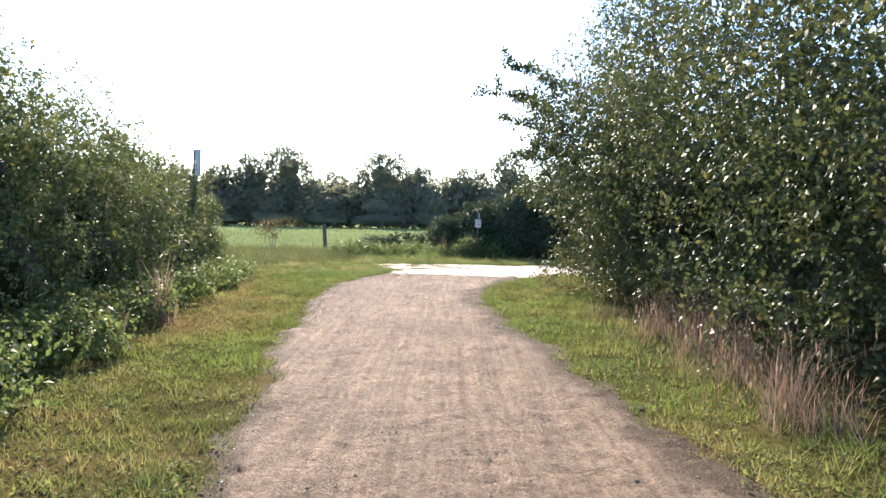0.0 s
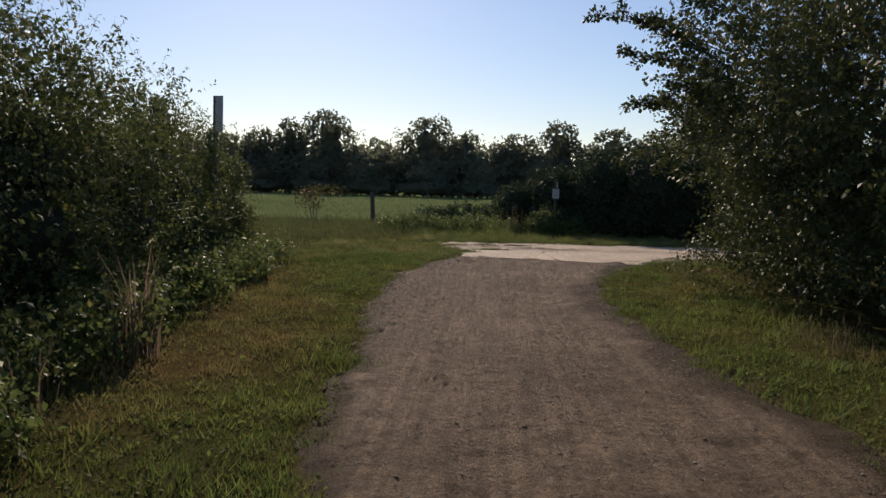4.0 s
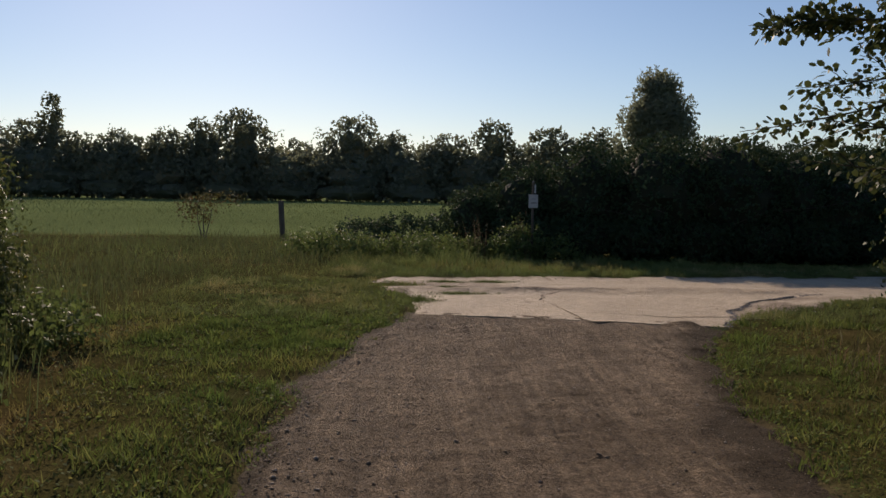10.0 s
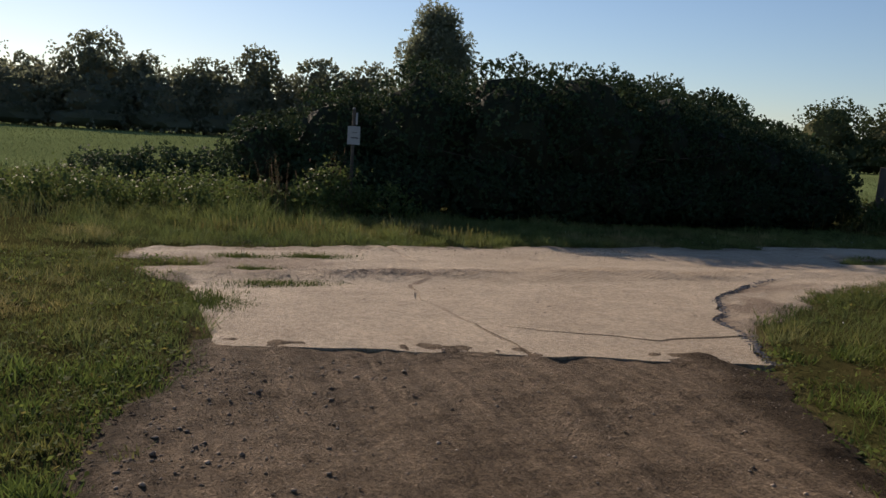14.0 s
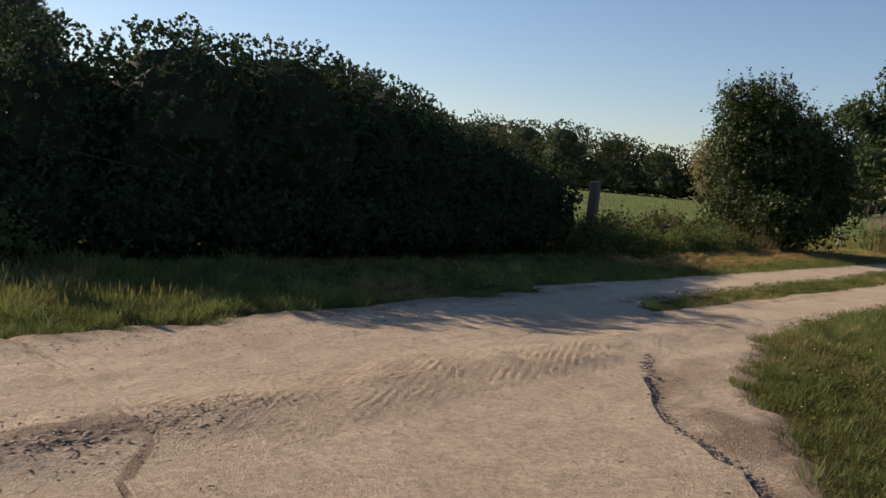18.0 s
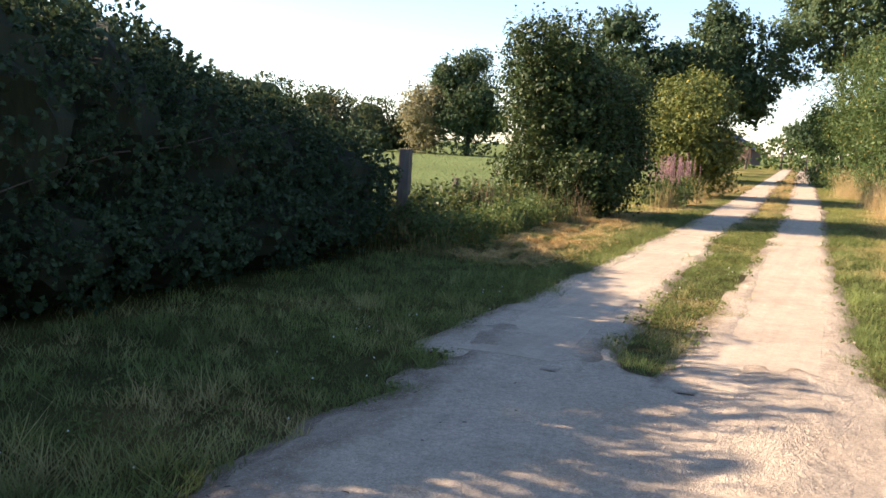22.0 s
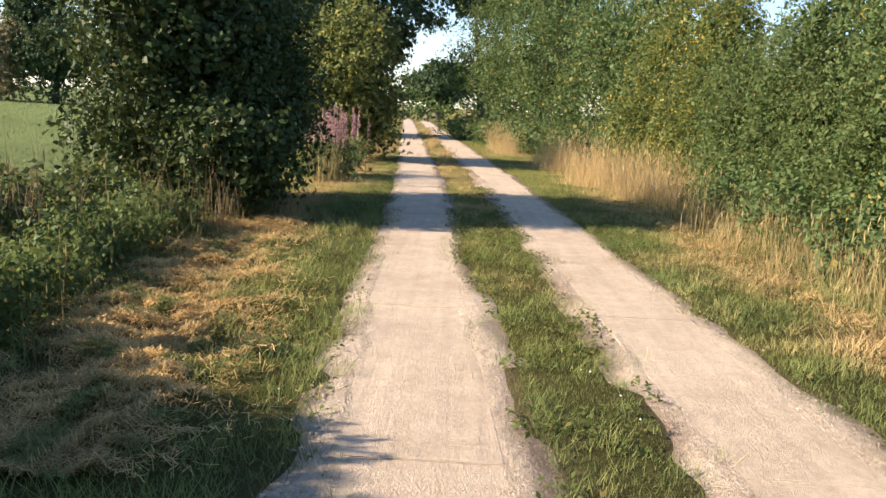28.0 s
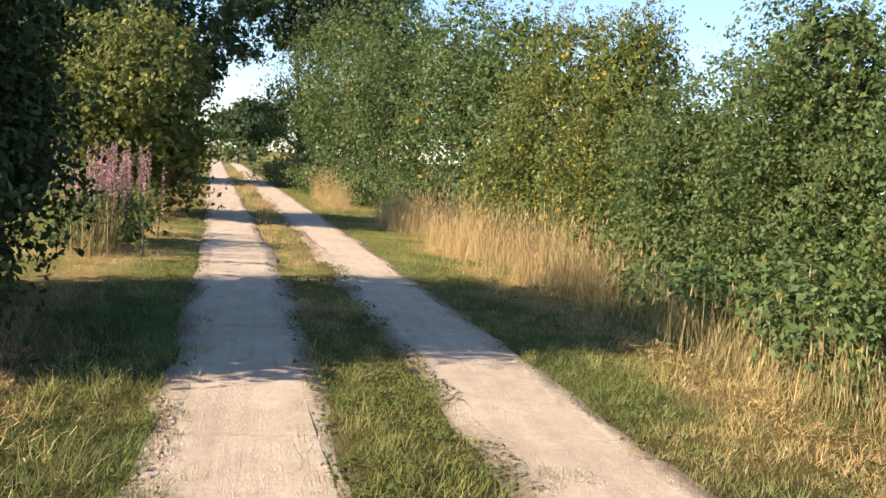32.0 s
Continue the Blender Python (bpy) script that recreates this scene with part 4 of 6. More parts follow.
tree("field_tree", 90, 68.0, 11.6, 5.0, L_OAK, "dark round tree at the meadow edge", 3400, 0.26, 205, 0.3, 0.0)
shrub("field_bush", 88, 72.5, [(0, 0, 3.6, 2.6, 2.6, 3.6), (1, -1, 5.6, 1.8, 1.8, 2.2)], L_FARYEL, "yellowing bush at the meadow edge", 1000, 7, 0.3, 0.9, 206)
shrub("poplar_tree", 20.8, 94, [(0, 0, 6.8, 3.2, 3.2, 3.4), (0.1, 0, 9.3, 2.8, 2.8, 2.8), (0, 0, 11.3, 1.8, 1.8, 1.8), (-1.5, -0.6, 8.2, 1.8, 1.7, 2.0), (1.7, -0.5, 7.9, 1.8, 1.7, 2.1), (0, -0.6, 4.2, 2.6, 2.4, 2.2)], L_FAR_HAZED, "solitary upright poplar behind the hedge", 5200, 6, 0.22, 0.4, 207, feet=1, radius=0.3, category="tree", trunk_h=11.0, inner=0.8, core=0.7, ragged=0.1, clumps=16)


def far_wood(name, line, seed, label, mat=None, leaf=0.55, sprays=90, core=0.0):
    """A row of far trees and scrub with broad rounded crowns. line: x, y, height, half width."""
    for i, (x, y, h, w) in enumerate(line):
        r = random.Random(seed + i)
        bl = [(0, 0, h * 0.5, w, w * 0.8, h * 0.48), (r.uniform(-0.25, 0.25) * w, 0, h * 0.74, w * 0.72, w * 0.6, h * 0.26), (r.uniform(-0.5, 0.5) * w, -0.4, h * 0.45, w * 0.8, w * 0.7, h * 0.38), (0, -0.5, h * 0.2, w * 1.02, w * 0.7, h * 0.24)]
        away = (x / math.hypot(x, y - 25), (y - 25) / math.hypot(x, y - 25))
        ob = thing(name, x, y, 0, label, "tree", "far row of trees")
        for v, f in stems(1, h * 0.8, w * 0.8, 0.18, seed + i):
            part("trunk", np_mesh("trunk", v, f, M_BARK, smooth=True), M_BARK, ob)
        tops = []
        for bx, by, bz, rx, ry, rz in bl[:3]:
            for _ in range(10):
                d = Vector((r.gauss(0, 1), r.gauss(-0.5, 0.7), r.gauss(0.5, 0.7))).normalized()
                q = r.uniform(0.16, 0.3)
                tops.append((bx + d.x * rx * 0.92, by + d.y * ry * 0.92, bz + d.z * rz * 0.92, rx * q, ry * q, rz * q))
        n = int(sprays * w * h / 6)
        pieces = [foliage(bl, int(n * 0.6), 6, leaf, leaf * 1.1, seed + i, slim=0.85, ragged=0.1, up=0.1), foliage(tops, int(n * 0.4), 6, leaf * 0.85, leaf * 0.9, seed + i + 7, slim=0.85, ragged=0.2)]
        v = join(pieces)[0].reshape(-1, 4, 3)
        v = v[v[:, 0, 0] * away[0] + v[:, 0, 1] * away[1] < 0.35 * w].reshape(-1, 3)
        part("crown", np_mesh("crown", v, np.arange(len(v)).reshape(-1, 4), mat or L_FAR_HAZED), mat or L_FAR_HAZED, ob)
        if core:
            part("inner_mass", cores([(a, b + 0.3, c, d * k, e * k, g * k) for (a, b, c, d, e, g), k in zip(bl, (core, core, core, 0.74))], 1.0, seed + i), mat or L_FAR_HAZED, ob)


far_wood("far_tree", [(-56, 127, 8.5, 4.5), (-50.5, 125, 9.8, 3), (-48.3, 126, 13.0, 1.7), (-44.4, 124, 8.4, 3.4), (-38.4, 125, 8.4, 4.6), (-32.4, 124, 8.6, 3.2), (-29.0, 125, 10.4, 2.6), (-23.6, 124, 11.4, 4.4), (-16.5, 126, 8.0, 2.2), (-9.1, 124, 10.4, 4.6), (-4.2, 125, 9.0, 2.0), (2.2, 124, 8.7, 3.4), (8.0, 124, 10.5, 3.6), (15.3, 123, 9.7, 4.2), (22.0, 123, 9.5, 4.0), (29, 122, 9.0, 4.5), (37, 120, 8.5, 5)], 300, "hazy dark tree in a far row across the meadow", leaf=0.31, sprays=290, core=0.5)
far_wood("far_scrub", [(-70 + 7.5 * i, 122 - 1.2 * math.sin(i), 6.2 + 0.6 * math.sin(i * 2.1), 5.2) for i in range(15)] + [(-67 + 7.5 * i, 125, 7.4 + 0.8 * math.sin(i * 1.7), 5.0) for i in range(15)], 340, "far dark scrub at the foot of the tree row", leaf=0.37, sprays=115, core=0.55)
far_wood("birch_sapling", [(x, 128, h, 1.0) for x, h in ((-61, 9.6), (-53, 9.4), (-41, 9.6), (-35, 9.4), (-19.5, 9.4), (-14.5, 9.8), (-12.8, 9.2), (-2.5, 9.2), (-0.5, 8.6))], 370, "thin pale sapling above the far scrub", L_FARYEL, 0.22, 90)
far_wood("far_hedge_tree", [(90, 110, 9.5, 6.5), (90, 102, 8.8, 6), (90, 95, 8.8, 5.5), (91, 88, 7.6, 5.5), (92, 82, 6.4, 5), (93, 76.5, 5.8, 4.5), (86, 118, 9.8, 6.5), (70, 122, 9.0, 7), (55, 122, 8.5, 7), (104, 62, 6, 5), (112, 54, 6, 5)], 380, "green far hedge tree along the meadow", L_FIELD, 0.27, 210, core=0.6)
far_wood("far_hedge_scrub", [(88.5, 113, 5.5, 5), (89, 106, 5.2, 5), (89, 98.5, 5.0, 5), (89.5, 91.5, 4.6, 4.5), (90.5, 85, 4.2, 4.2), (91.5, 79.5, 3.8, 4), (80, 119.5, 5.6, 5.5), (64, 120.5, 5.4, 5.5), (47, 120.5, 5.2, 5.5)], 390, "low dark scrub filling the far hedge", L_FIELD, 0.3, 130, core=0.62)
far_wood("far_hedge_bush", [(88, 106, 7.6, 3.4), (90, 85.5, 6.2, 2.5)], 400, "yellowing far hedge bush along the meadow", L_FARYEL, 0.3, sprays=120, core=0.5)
far_wood("back_bush", [(14.6, 45, 3.3, 1.6), (17.0, 45.5, 3.5, 1.7), (19.6, 46, 2.7, 1.8)], 410, "dark bush behind the hedge in the field", L_DARK, 0.2, 500)
far_wood("track_end_bush", [(104, 40, 3.0, 3), (100, 33.5, 2.4, 2.6), (98, 29.5, 3.0, 3), (112, 37, 3.6, 4), (125, 37, 4.2, 5), (88, 25, 4.5, 4), (76, 24.5, 5, 4), (66, 26, 5, 3.4), (68, 39.5, 2.4, 3), (78, 41, 2.6, 3.5), (90, 44, 3.2, 4)], 420, "bush closing the far end of the track", L_GREEN, 0.35, 120)

def barn(x, y):
    """A far barn: walls, two roof slopes with overhang and a ridge."""
    ob = thing("barn", x, y, 0, "far barn with a dark grey pitched roof behind bushes", "barn")
    w, l, e, top = 5.6, 7.0, BARN_TOP - 2.9, BARN_TOP
    v = np.array([(sx * l, sy * w, z) for sx in (-1, 1) for sy in (-1, 1) for z in (-0.1, e)] + [(-l, 0, top - 0.15), (l, 0, top - 0.15)])
    bm = bmesh.new()
    p = [bm.verts.new(q) for q in v]
    for f in ((0, 2, 3, 8, 1), (4, 5, 9, 7, 6), (0, 1, 5, 4), (2, 6, 7, 3)):
        bm.faces.new([p[k] for k in f])
    part("wall", bm, M_BRICK, ob, "dark brick wall")
    for sy in (-1, 1):
        bm = bmesh.new()
        a = [(-l - 0.4, 0, top), (l + 0.4, 0, top), (l + 0.4, sy * (w + 0.5), e - 0.2), (-l - 0.4, sy * (w + 0.5), e - 0.2)]
        up = [bm.verts.new((q[0], q[1], q[2] + 0.12)) for q in a]
        lo = [bm.verts.new(q) for q in a]
        bm.faces.new(up), bm.faces.new(lo[::-1])
        for k in range(4):
            bm.faces.new([up[k], lo[k], lo[(k + 1) % 4], up[(k + 1) % 4]])
        part("roof_slope", bm, M_ROOF, ob, "dark grey roof slope")
    rv, rf = tube([(-l - 0.45, 0, top + 0.12), (l + 0.45, 0, top + 0.12)], [0.14, 0.14], 8)
    part("ridge", np_mesh("ridge", rv, rf, M_ROOF), M_ROOF, ob)


BARN_TOP = 5.4
M_BRICK = plain_mat("dark_brick", (0.12, 0.075, 0.055), 0.9, 0.1)
M_ROOF = plain_mat("weathered_roof", (0.07, 0.07, 0.075), 0.8, 0.2)
barn(150, 49.7)

# small things in the rough grass beyond the junction
shrub("small_bush", -8.4, 41.0, [(0, 0, 0.85, 0.5, 0.45, 0.4), (0.55, 0, 1.3, 0.6, 0.3, 0.18), (-0.45, 0, 0.75, 0.4, 0.4, 0.3), (-0.2, 0, 1.2, 0.4, 0.3, 0.16)], L_REDDISH, "small open bush with reddish leaves in rough grass", 150, 7, 0.075, 0.3, 51, feet=3, radius=0.02, inner=0.15)


def weeds(name, blobs, mat, label, sprays, leaf, reach, seed, cat="weeds", per=8, **kw):
    v, f = foliage(blobs, sprays, per, leaf, reach, seed, **kw)
    return tagged(new(name, np_mesh(name, v, f, mat)), label, cat, kind="stuff")


weeds("bramble_patch", [(-3.0, 38, 0.25, 1.0, 0.9, 0.45), (-1.9, 38.1, 0.3, 1.0, 0.9, 0.55), (-0.7, 38, 0.3, 1.0, 0.9, 0.6), (0.3, 37.4, 0.4, 0.9, 0.8, 0.7)], L_DARK, "low dark bramble thicket in rough grass", 1800, 0.09, 0.25, 71)
BANK = random.Random(77)
weeds("nettle_bank", [(12.4 + 0.42 * k, float(ramp(12.4 + 0.42 * k, [(12.4, 32.75), (16, 33.05), (23, 33.0)])) + BANK.uniform(-0.1, 0.25), 0.15, BANK.uniform(0.22, 0.5), BANK.uniform(0.2, 0.4), BANK.uniform(0.12, 0.34)) for k in range(15)], L_FRESH, "low green nettles and weeds on the bank", 2300, 0.055, 0.24, 72, up=0.8)
weeds("bramble_bank", [(12.6 + 0.5 * k + BANK.uniform(-0.2, 0.2), 34.15 + BANK.uniform(-0.3, 0.35), 0.26, BANK.uniform(0.3, 0.6), BANK.uniform(0.3, 0.5), BANK.uniform(0.25, 0.68) * float(ramp(12.6 + 0.5 * k, [(12.6, 0.6), (16, 0.95), (19, 0.75)]))) for k in range(14)] + [(13.05, 33.5, 0.3, 0.4, 0.25, 0.36), (12.7, 33.4, 0.18, 0.45, 0.3, 0.25)], L_BRAMBLE, "tangled dark bramble thicket below the fence", 2300, 0.075, 0.3, 76, up=0.3, loose=0.9)
weeds("lane_weeds", [(-3.9 - 0.11 * k + 0.2 * math.sin(k * 1.9), 5.6 + 0.95 * k, 0.15, 0.5 + 0.12 * math.sin(k * 2.3), 0.75, (0.3 + 0.14 * math.sin(k * 3.1)) * (1 if k < 12 else 0.55)) for k in range(19)] + [(-5.1 - 0.17 * k, 18.4 + 1.15 * k, 0.14, 0.55, 0.6, 0.2 + 0.1 * math.sin(k * 2.7)) for k in range(2)], L_FRESH, "green nettles and weeds along the hedge foot", 3600, 0.07, 0.28, 73, up=0.8)
weeds("roadside_weeds", [(-4.2 + 0.6 * k, 33.6 + 0.35 * math.sin(k * 2.2), 0.18, 0.5, 0.45, 0.3 + 0.12 * math.sin(k * 1.7)) for k in range(9)] + [(0.75, 33.3, 0.3, 0.45, 0.35, 0.5), (1.6, 33.0, 0.2, 0.5, 0.3, 0.35)], L_FRESH, "pale green tall weeds beside the notice", 2400, 0.06, 0.26, 75, up=0.9)
weeds("hedge_foot_weeds", [(x, 25.5 + 0.25 * math.sin(x * 2.3), 0.22, 0.8, 0.4, 0.42 + 0.15 * math.sin(x)) for x in np.arange(10.5, 24, 1.15)], L_GREEN, "tall weeds at the foot of the bushes", 2600, 0.08, 0.34, 74, up=0.8)


# ---- grass ----
def blades(x, y, h, w, lean, tint, g, z0=0.0):
    """Bent two-part blades as quads plus tip, arrays in, mesh arrays out."""
    n = len(x)
    a = g.uniform(0, 2 * math.pi, n)
    dx, dy = np.cos(a), np.sin(a)
    b = a + math.pi / 2 + g.normal(0, 0.5, n)
    lx, ly = np.cos(b) * lean * h, np.sin(b) * lean * h
    z = np.zeros(n) + z0
    base, mid_, tip = np.stack([x, y, z - 0.01], 1), np.stack([x + lx * 0.35, y + ly * 0.35, z + h * 0.6], 1), np.stack([x + lx, y + ly, z + h * g.uniform(0.82, 1.0, n)], 1)
    s = np.stack([dx * w / 2, dy * w / 2, np.zeros(n)], 1)
    v = np.stack([base - s, base + s, mid_ + s * 0.8, mid_ - s * 0.8, tip + s * 0.12, tip - s * 0.12], 1).reshape(-1, 3)
    k = np.arange(n)[:, None] * 6
    f = np.concatenate([k + [0, 1, 2, 3], k + [3, 2, 4, 5]], 0)
    return v, f, np.repeat(tint, 6, 0)


def short_blades(x, y, h, w, lean, tint, g, z0=0.0):
    """Straight leaning blades, one tapered quad each."""
    n = len(x)
    a = g.uniform(0, 2 * math.pi, n)
    b = a + math.pi / 2 + g.normal(0, 0.6, n)
    base = np.stack([x, y, np.full(n, -0.01)], 1)
    base[:, 2] += z0
    tip = np.stack([x + np.cos(b) * lean * h, y + np.sin(b) * lean * h, z0 + h * g.uniform(0.7, 1.0, n)], 1)
    s = np.stack([np.cos(a) * w / 2, np.sin(a) * w / 2, np.zeros(n)], 1)
    v = np.stack([base - s, base + s, tip + s * 0.25, tip - s * 0.25], 1).reshape(-1, 3)
    return v, np.arange(4 * n).reshape(-1, 4), np.repeat(tint, 4, 0)


def grass_field():
    """Turf over everything near the walk, thinner and coarser with distance from it."""
    g = np.random.default_rng(5)
    n, m1, m2, m3, m4, m5 = 800000, 320000, 130000, 70000, 45000, 48000
    x, y = g.uniform(-14, 50, n), g.uniform(1.5, 43, n)
    nx = 0.5 + 22 * g.random(m1) ** 1.1
    lx, ly = g.uniform(-4.6, 3.2, m2), g.uniform(3, 23.5, m2)
    x = np.concatenate([x, nx, lx, g.uniform(2.4, 10.5, m3), g.uniform(-3.5, 4, m4), g.uniform(-5.5, -1.1, m5)])
    y = np.concatenate([y, mid(nx) + g.uniform(-3.0, 4.2, m1), ly, g.uniform(23.5, 27.5, m3), g.uniform(29.5, 32.5, m4), g.uniform(22, 29, m5)])
    n = len(x)
    d = np.minimum(np.where(y < 26, np.abs(x + 1.2), 9e9), np.hypot(np.maximum(0, np.maximum(-1.5 - x, x - 24)), y - 28.8))
    d = np.minimum(d, np.hypot(x + 1.2, y - 24))
    keep = g.random(n) < np.clip(1.0 / (1 + (d / 3.8) ** 2), 0.045, 1)
    keep &= bare(x, y) < 0.42 * (vnoise(x, y, 0.16, 88) - 0.5) + 0.03 * g.normal(size=n)
    keep &= vnoise(x, y, 0.25, 81) > 0.13
    keep &= ~((x > 0.6) & (y > 17.5) & (y < 24.4) & (vnoise(x, y, 0.3, 85) < 0.36))
    keep &= ~((x > 3.2) & (y < 22)) & ~((y < 22.3) & (x > 6))
    keep &= y < ramp(x, [(-14, 42.5), (2, 41), (4, 34.5), (14, 34.8), (50, 37)])
    keep &= y > ramp(x, [(2, 1), (5.9, 1), (6.0, 22.5), (10, 24.2), (50, 25.5)])
    x, y, d = x[keep], y[keep], d[keep]
    rough = np.clip((y - 31.2) / 1.5, 0, 1) * np.where(x < 0.5, 1, 0.15) * (x < 8) + np.clip((ramp(y, [(5, -3.7), (12, -4.4), (22, -5.6), (28, -9)]) - x) / 0.6, 0, 1) * (y < 29)
    rough += np.clip((ramp(x, [(9, 26.7), (20, 26.9), (40, 27.8)]) - y) / 0.6, 0, 1) * (x > 9) + 0.35 * np.clip((x - 2.2) / 0.5, 0, 1) * (y < 23)
    rough = np.clip(rough, 0, 1)
    r = np.clip(g.random(len(x)) * 0.6 + 1.3 * vnoise(x, y, 0.13, 83) - 0.35, -0.3, 1.5)
    h = (0.02 + 0.04 * vnoise(x, y, 0.5, 82) + 0.09 * vnoise(x, y, 0.13, 83) ** 2.5) * (0.6 + 0.8 * g.random(len(x))) * (1 + 2.2 * rough * vnoise(x, y, 0.8, 84) + 0.6 * rough)
    verge = (x > 9) & (x < 26) & (y > mid(x) + 1.32) & (y < ramp(x, HAY) - 0.1)
    h *= np.where((np.abs(y - mid(x)) < 2.6) & (x > 7), 1.1, 1.0) * np.where(verge, 1.15, 1.0) * np.where((y > 29.3) & (y < 33) & (x < 4.5), 1.6, 1.0) * np.where((y < 27.6) & (y > 23.5) & (x > 2.6) & (x < 11), 1.15, 1.0) * np.where((np.abs(y - mid(x)) < 0.6) & (x > 8), 0.8, 1.0) * np.where(y < 24, 0.8, 1.0)
    h *= 0.65 + 0.9 * vnoise(x, y, 0.28, 89) ** 1.5
    w = (0.0045 + 0.0035 * g.random(len(x))) * (1 + d / 9) * np.where(y < 24, 1.5, np.where(x > 7, 0.8, 1.0))
    tint = turf_colour(x, y, r)
    lush = (vnoise(x, y, 0.7, 86) * (1 - dryness(x, y)))[:, None]
    # Browner by the lane, dimmed towards the junction: backlight put into the tint.
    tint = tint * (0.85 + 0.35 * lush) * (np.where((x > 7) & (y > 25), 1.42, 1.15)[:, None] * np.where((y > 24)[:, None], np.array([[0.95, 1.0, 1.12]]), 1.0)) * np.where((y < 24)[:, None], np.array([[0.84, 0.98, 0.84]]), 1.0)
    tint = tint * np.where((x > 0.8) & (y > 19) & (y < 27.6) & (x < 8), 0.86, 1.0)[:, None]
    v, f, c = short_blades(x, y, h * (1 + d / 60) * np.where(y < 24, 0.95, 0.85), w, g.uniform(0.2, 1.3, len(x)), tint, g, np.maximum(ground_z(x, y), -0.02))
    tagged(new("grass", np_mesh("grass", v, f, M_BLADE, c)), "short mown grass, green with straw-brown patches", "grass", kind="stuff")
    return len(x)


grass_field()


def clover_leaves():
    """Broad low leaves, plantain and clover, among the turf by the wheel strips and lane."""
    g = np.random.default_rng(6)
    n = 90000
    x, y = np.concatenate([g.uniform(3, 26, n), g.uniform(-5, 3, n)]), np.concatenate([g.uniform(24.8, 31.5, n), g.uniform(3, 28.5, n)])
    b = bare(x, y)
    keep = (b < -0.02) & (vnoise(x, y, 0.35, 91) > 0.45) & (g.random(len(x)) < np.where(b > -0.6, 0.9, 0.5))
    keep &= (x < 3) & ((y < 24) | (x < -1.2))
    keep |= (b < -0.02) & (x > 3) & (y > 24) & (vnoise(x, y, 0.35, 91) > 0.5) & (g.random(len(x)) < np.where(np.abs(y - mid(x)) < 0.55, 0.95, 0.5))
    x, y = x[keep], y[keep]
    m = len(x)
    p = np.stack([x, y, np.maximum(ground_z(x, y), 0) + g.uniform(0.02, 0.06, m)], 1)
    nr = unit(g.normal(size=(m, 3)) * 0.45 + [0, 0, 1])
    ay = unit(np.cross(nr, g.normal(size=(m, 3))))
    az = np.cross(nr, ay)
    s = (g.uniform(0.01, 0.026, m) * np.where(y < 24, 0.9, 1.0))[:, None]
    v = np.stack([p - ay * s, p + az * s * 0.55 + nr * s * 0.2, p + ay * s, p - az * s * 0.55 + nr * s * 0.2], 1).reshape(-1, 3)
    tagged(new("low_weeds", np_mesh("low_weeds", v, np.arange(4 * m).reshape(-1, 4), L_TURF)), "low broad leaves of clover and plantain in turf", "weeds", kind="stuff")


clover_leaves()


def tall_grass(name, spots, n, h0, h1, tint, label, seed, w=0.006, heads=True, lean=0.45):
    """Standing grass in clumps. spots: x, y, rx, ry."""
    g = np.random.default_rng(seed)
    sp = np.array(spots)
    ar = sp[:, 2] * sp[:, 3]
    k = g.choice(len(sp), n, p=ar / ar.sum())
    tufts = g.normal(size=(n // 14 + 2, 2)) * 0.5
    which = g.integers(0, len(tufts), n)
    grow = g.uniform(0.45, 1.15, len(tufts))[which]
    x, y = sp[k, 0] + tufts[which, 0] * sp[k, 2] + g.normal(0, 0.05, n), sp[k, 1] + tufts[which, 1] * sp[k, 3] + g.normal(0, 0.05, n)
    h = (h0 + (h1 - h0) * g.random(n)) * grow * (0.7 + 0.5 * vnoise(x, y, 0.6, seed))
    c = np.array(tint)[None, :] * g.uniform(0.65, 1.25, (n, 1)) * (1 + g.normal(0, 0.06, (n, 3)))
    v, f, c2 = blades(x, y, h, w * g.uniform(0.6, 1.3, n), g.uniform(0.05, lean, n), np.clip(c, 0.01, 0.9), g)
    pieces, cols = [(v, f)], [c2]
    if heads:
        m = n // 4
        tip = v.reshape(-1, 6, 3)[:m, 4]
        s = g.uniform(0.05, 0.12, m)
        o = np.stack([g.normal(0, 0.01, m), g.normal(0, 0.01, m), s], 1)
        a = g.uniform(0, 6.28, m)
        e = np.stack([np.cos(a) * 0.008, np.sin(a) * 0.008, np.zeros(m)], 1)
        hv = np.stack([tip - o * 0.3, tip + o * 0.3 + e, tip + o, tip + o * 0.3 - e], 1).reshape(-1, 3)
        pieces.append((hv, np.arange(4 * m).reshape(-1, 4)))
        cols.append(np.repeat(c[:m] * 0.85, 4, 0))
    v, f = join(pieces)
    tagged(new(name, np_mesh(name, v, f, M_BLADE, np.clip(np.concatenate(cols), 0.01, 0.9))), label, "grass", kind="stuff")


tall_grass("golden_grass", [(25.5, 26.25, 2.6, 0.7), (29.3, 26.55, 2.6, 0.7), (34, 27.05, 2.6, 0.6), (44, 28.25, 5, 0.5)], 11500, 0.3, 1.2, (0.5, 0.375, 0.185), "tall dry golden grass standing beside the track", 501, 0.004, lean=1.0)
tall_grass("dry_verge_grass", [(19.0, 25.95, 2.2, 0.6), (16, 25.95, 1.8, 0.55), (12.5, 26.05, 2.2, 0.5), (21, 26.15, 1.7, 0.55)], 4200, 0.12, 0.85, (0.4, 0.325, 0.15), "arching dry grass at the foot of the bushes", 502, 0.0042, lean=1.3)
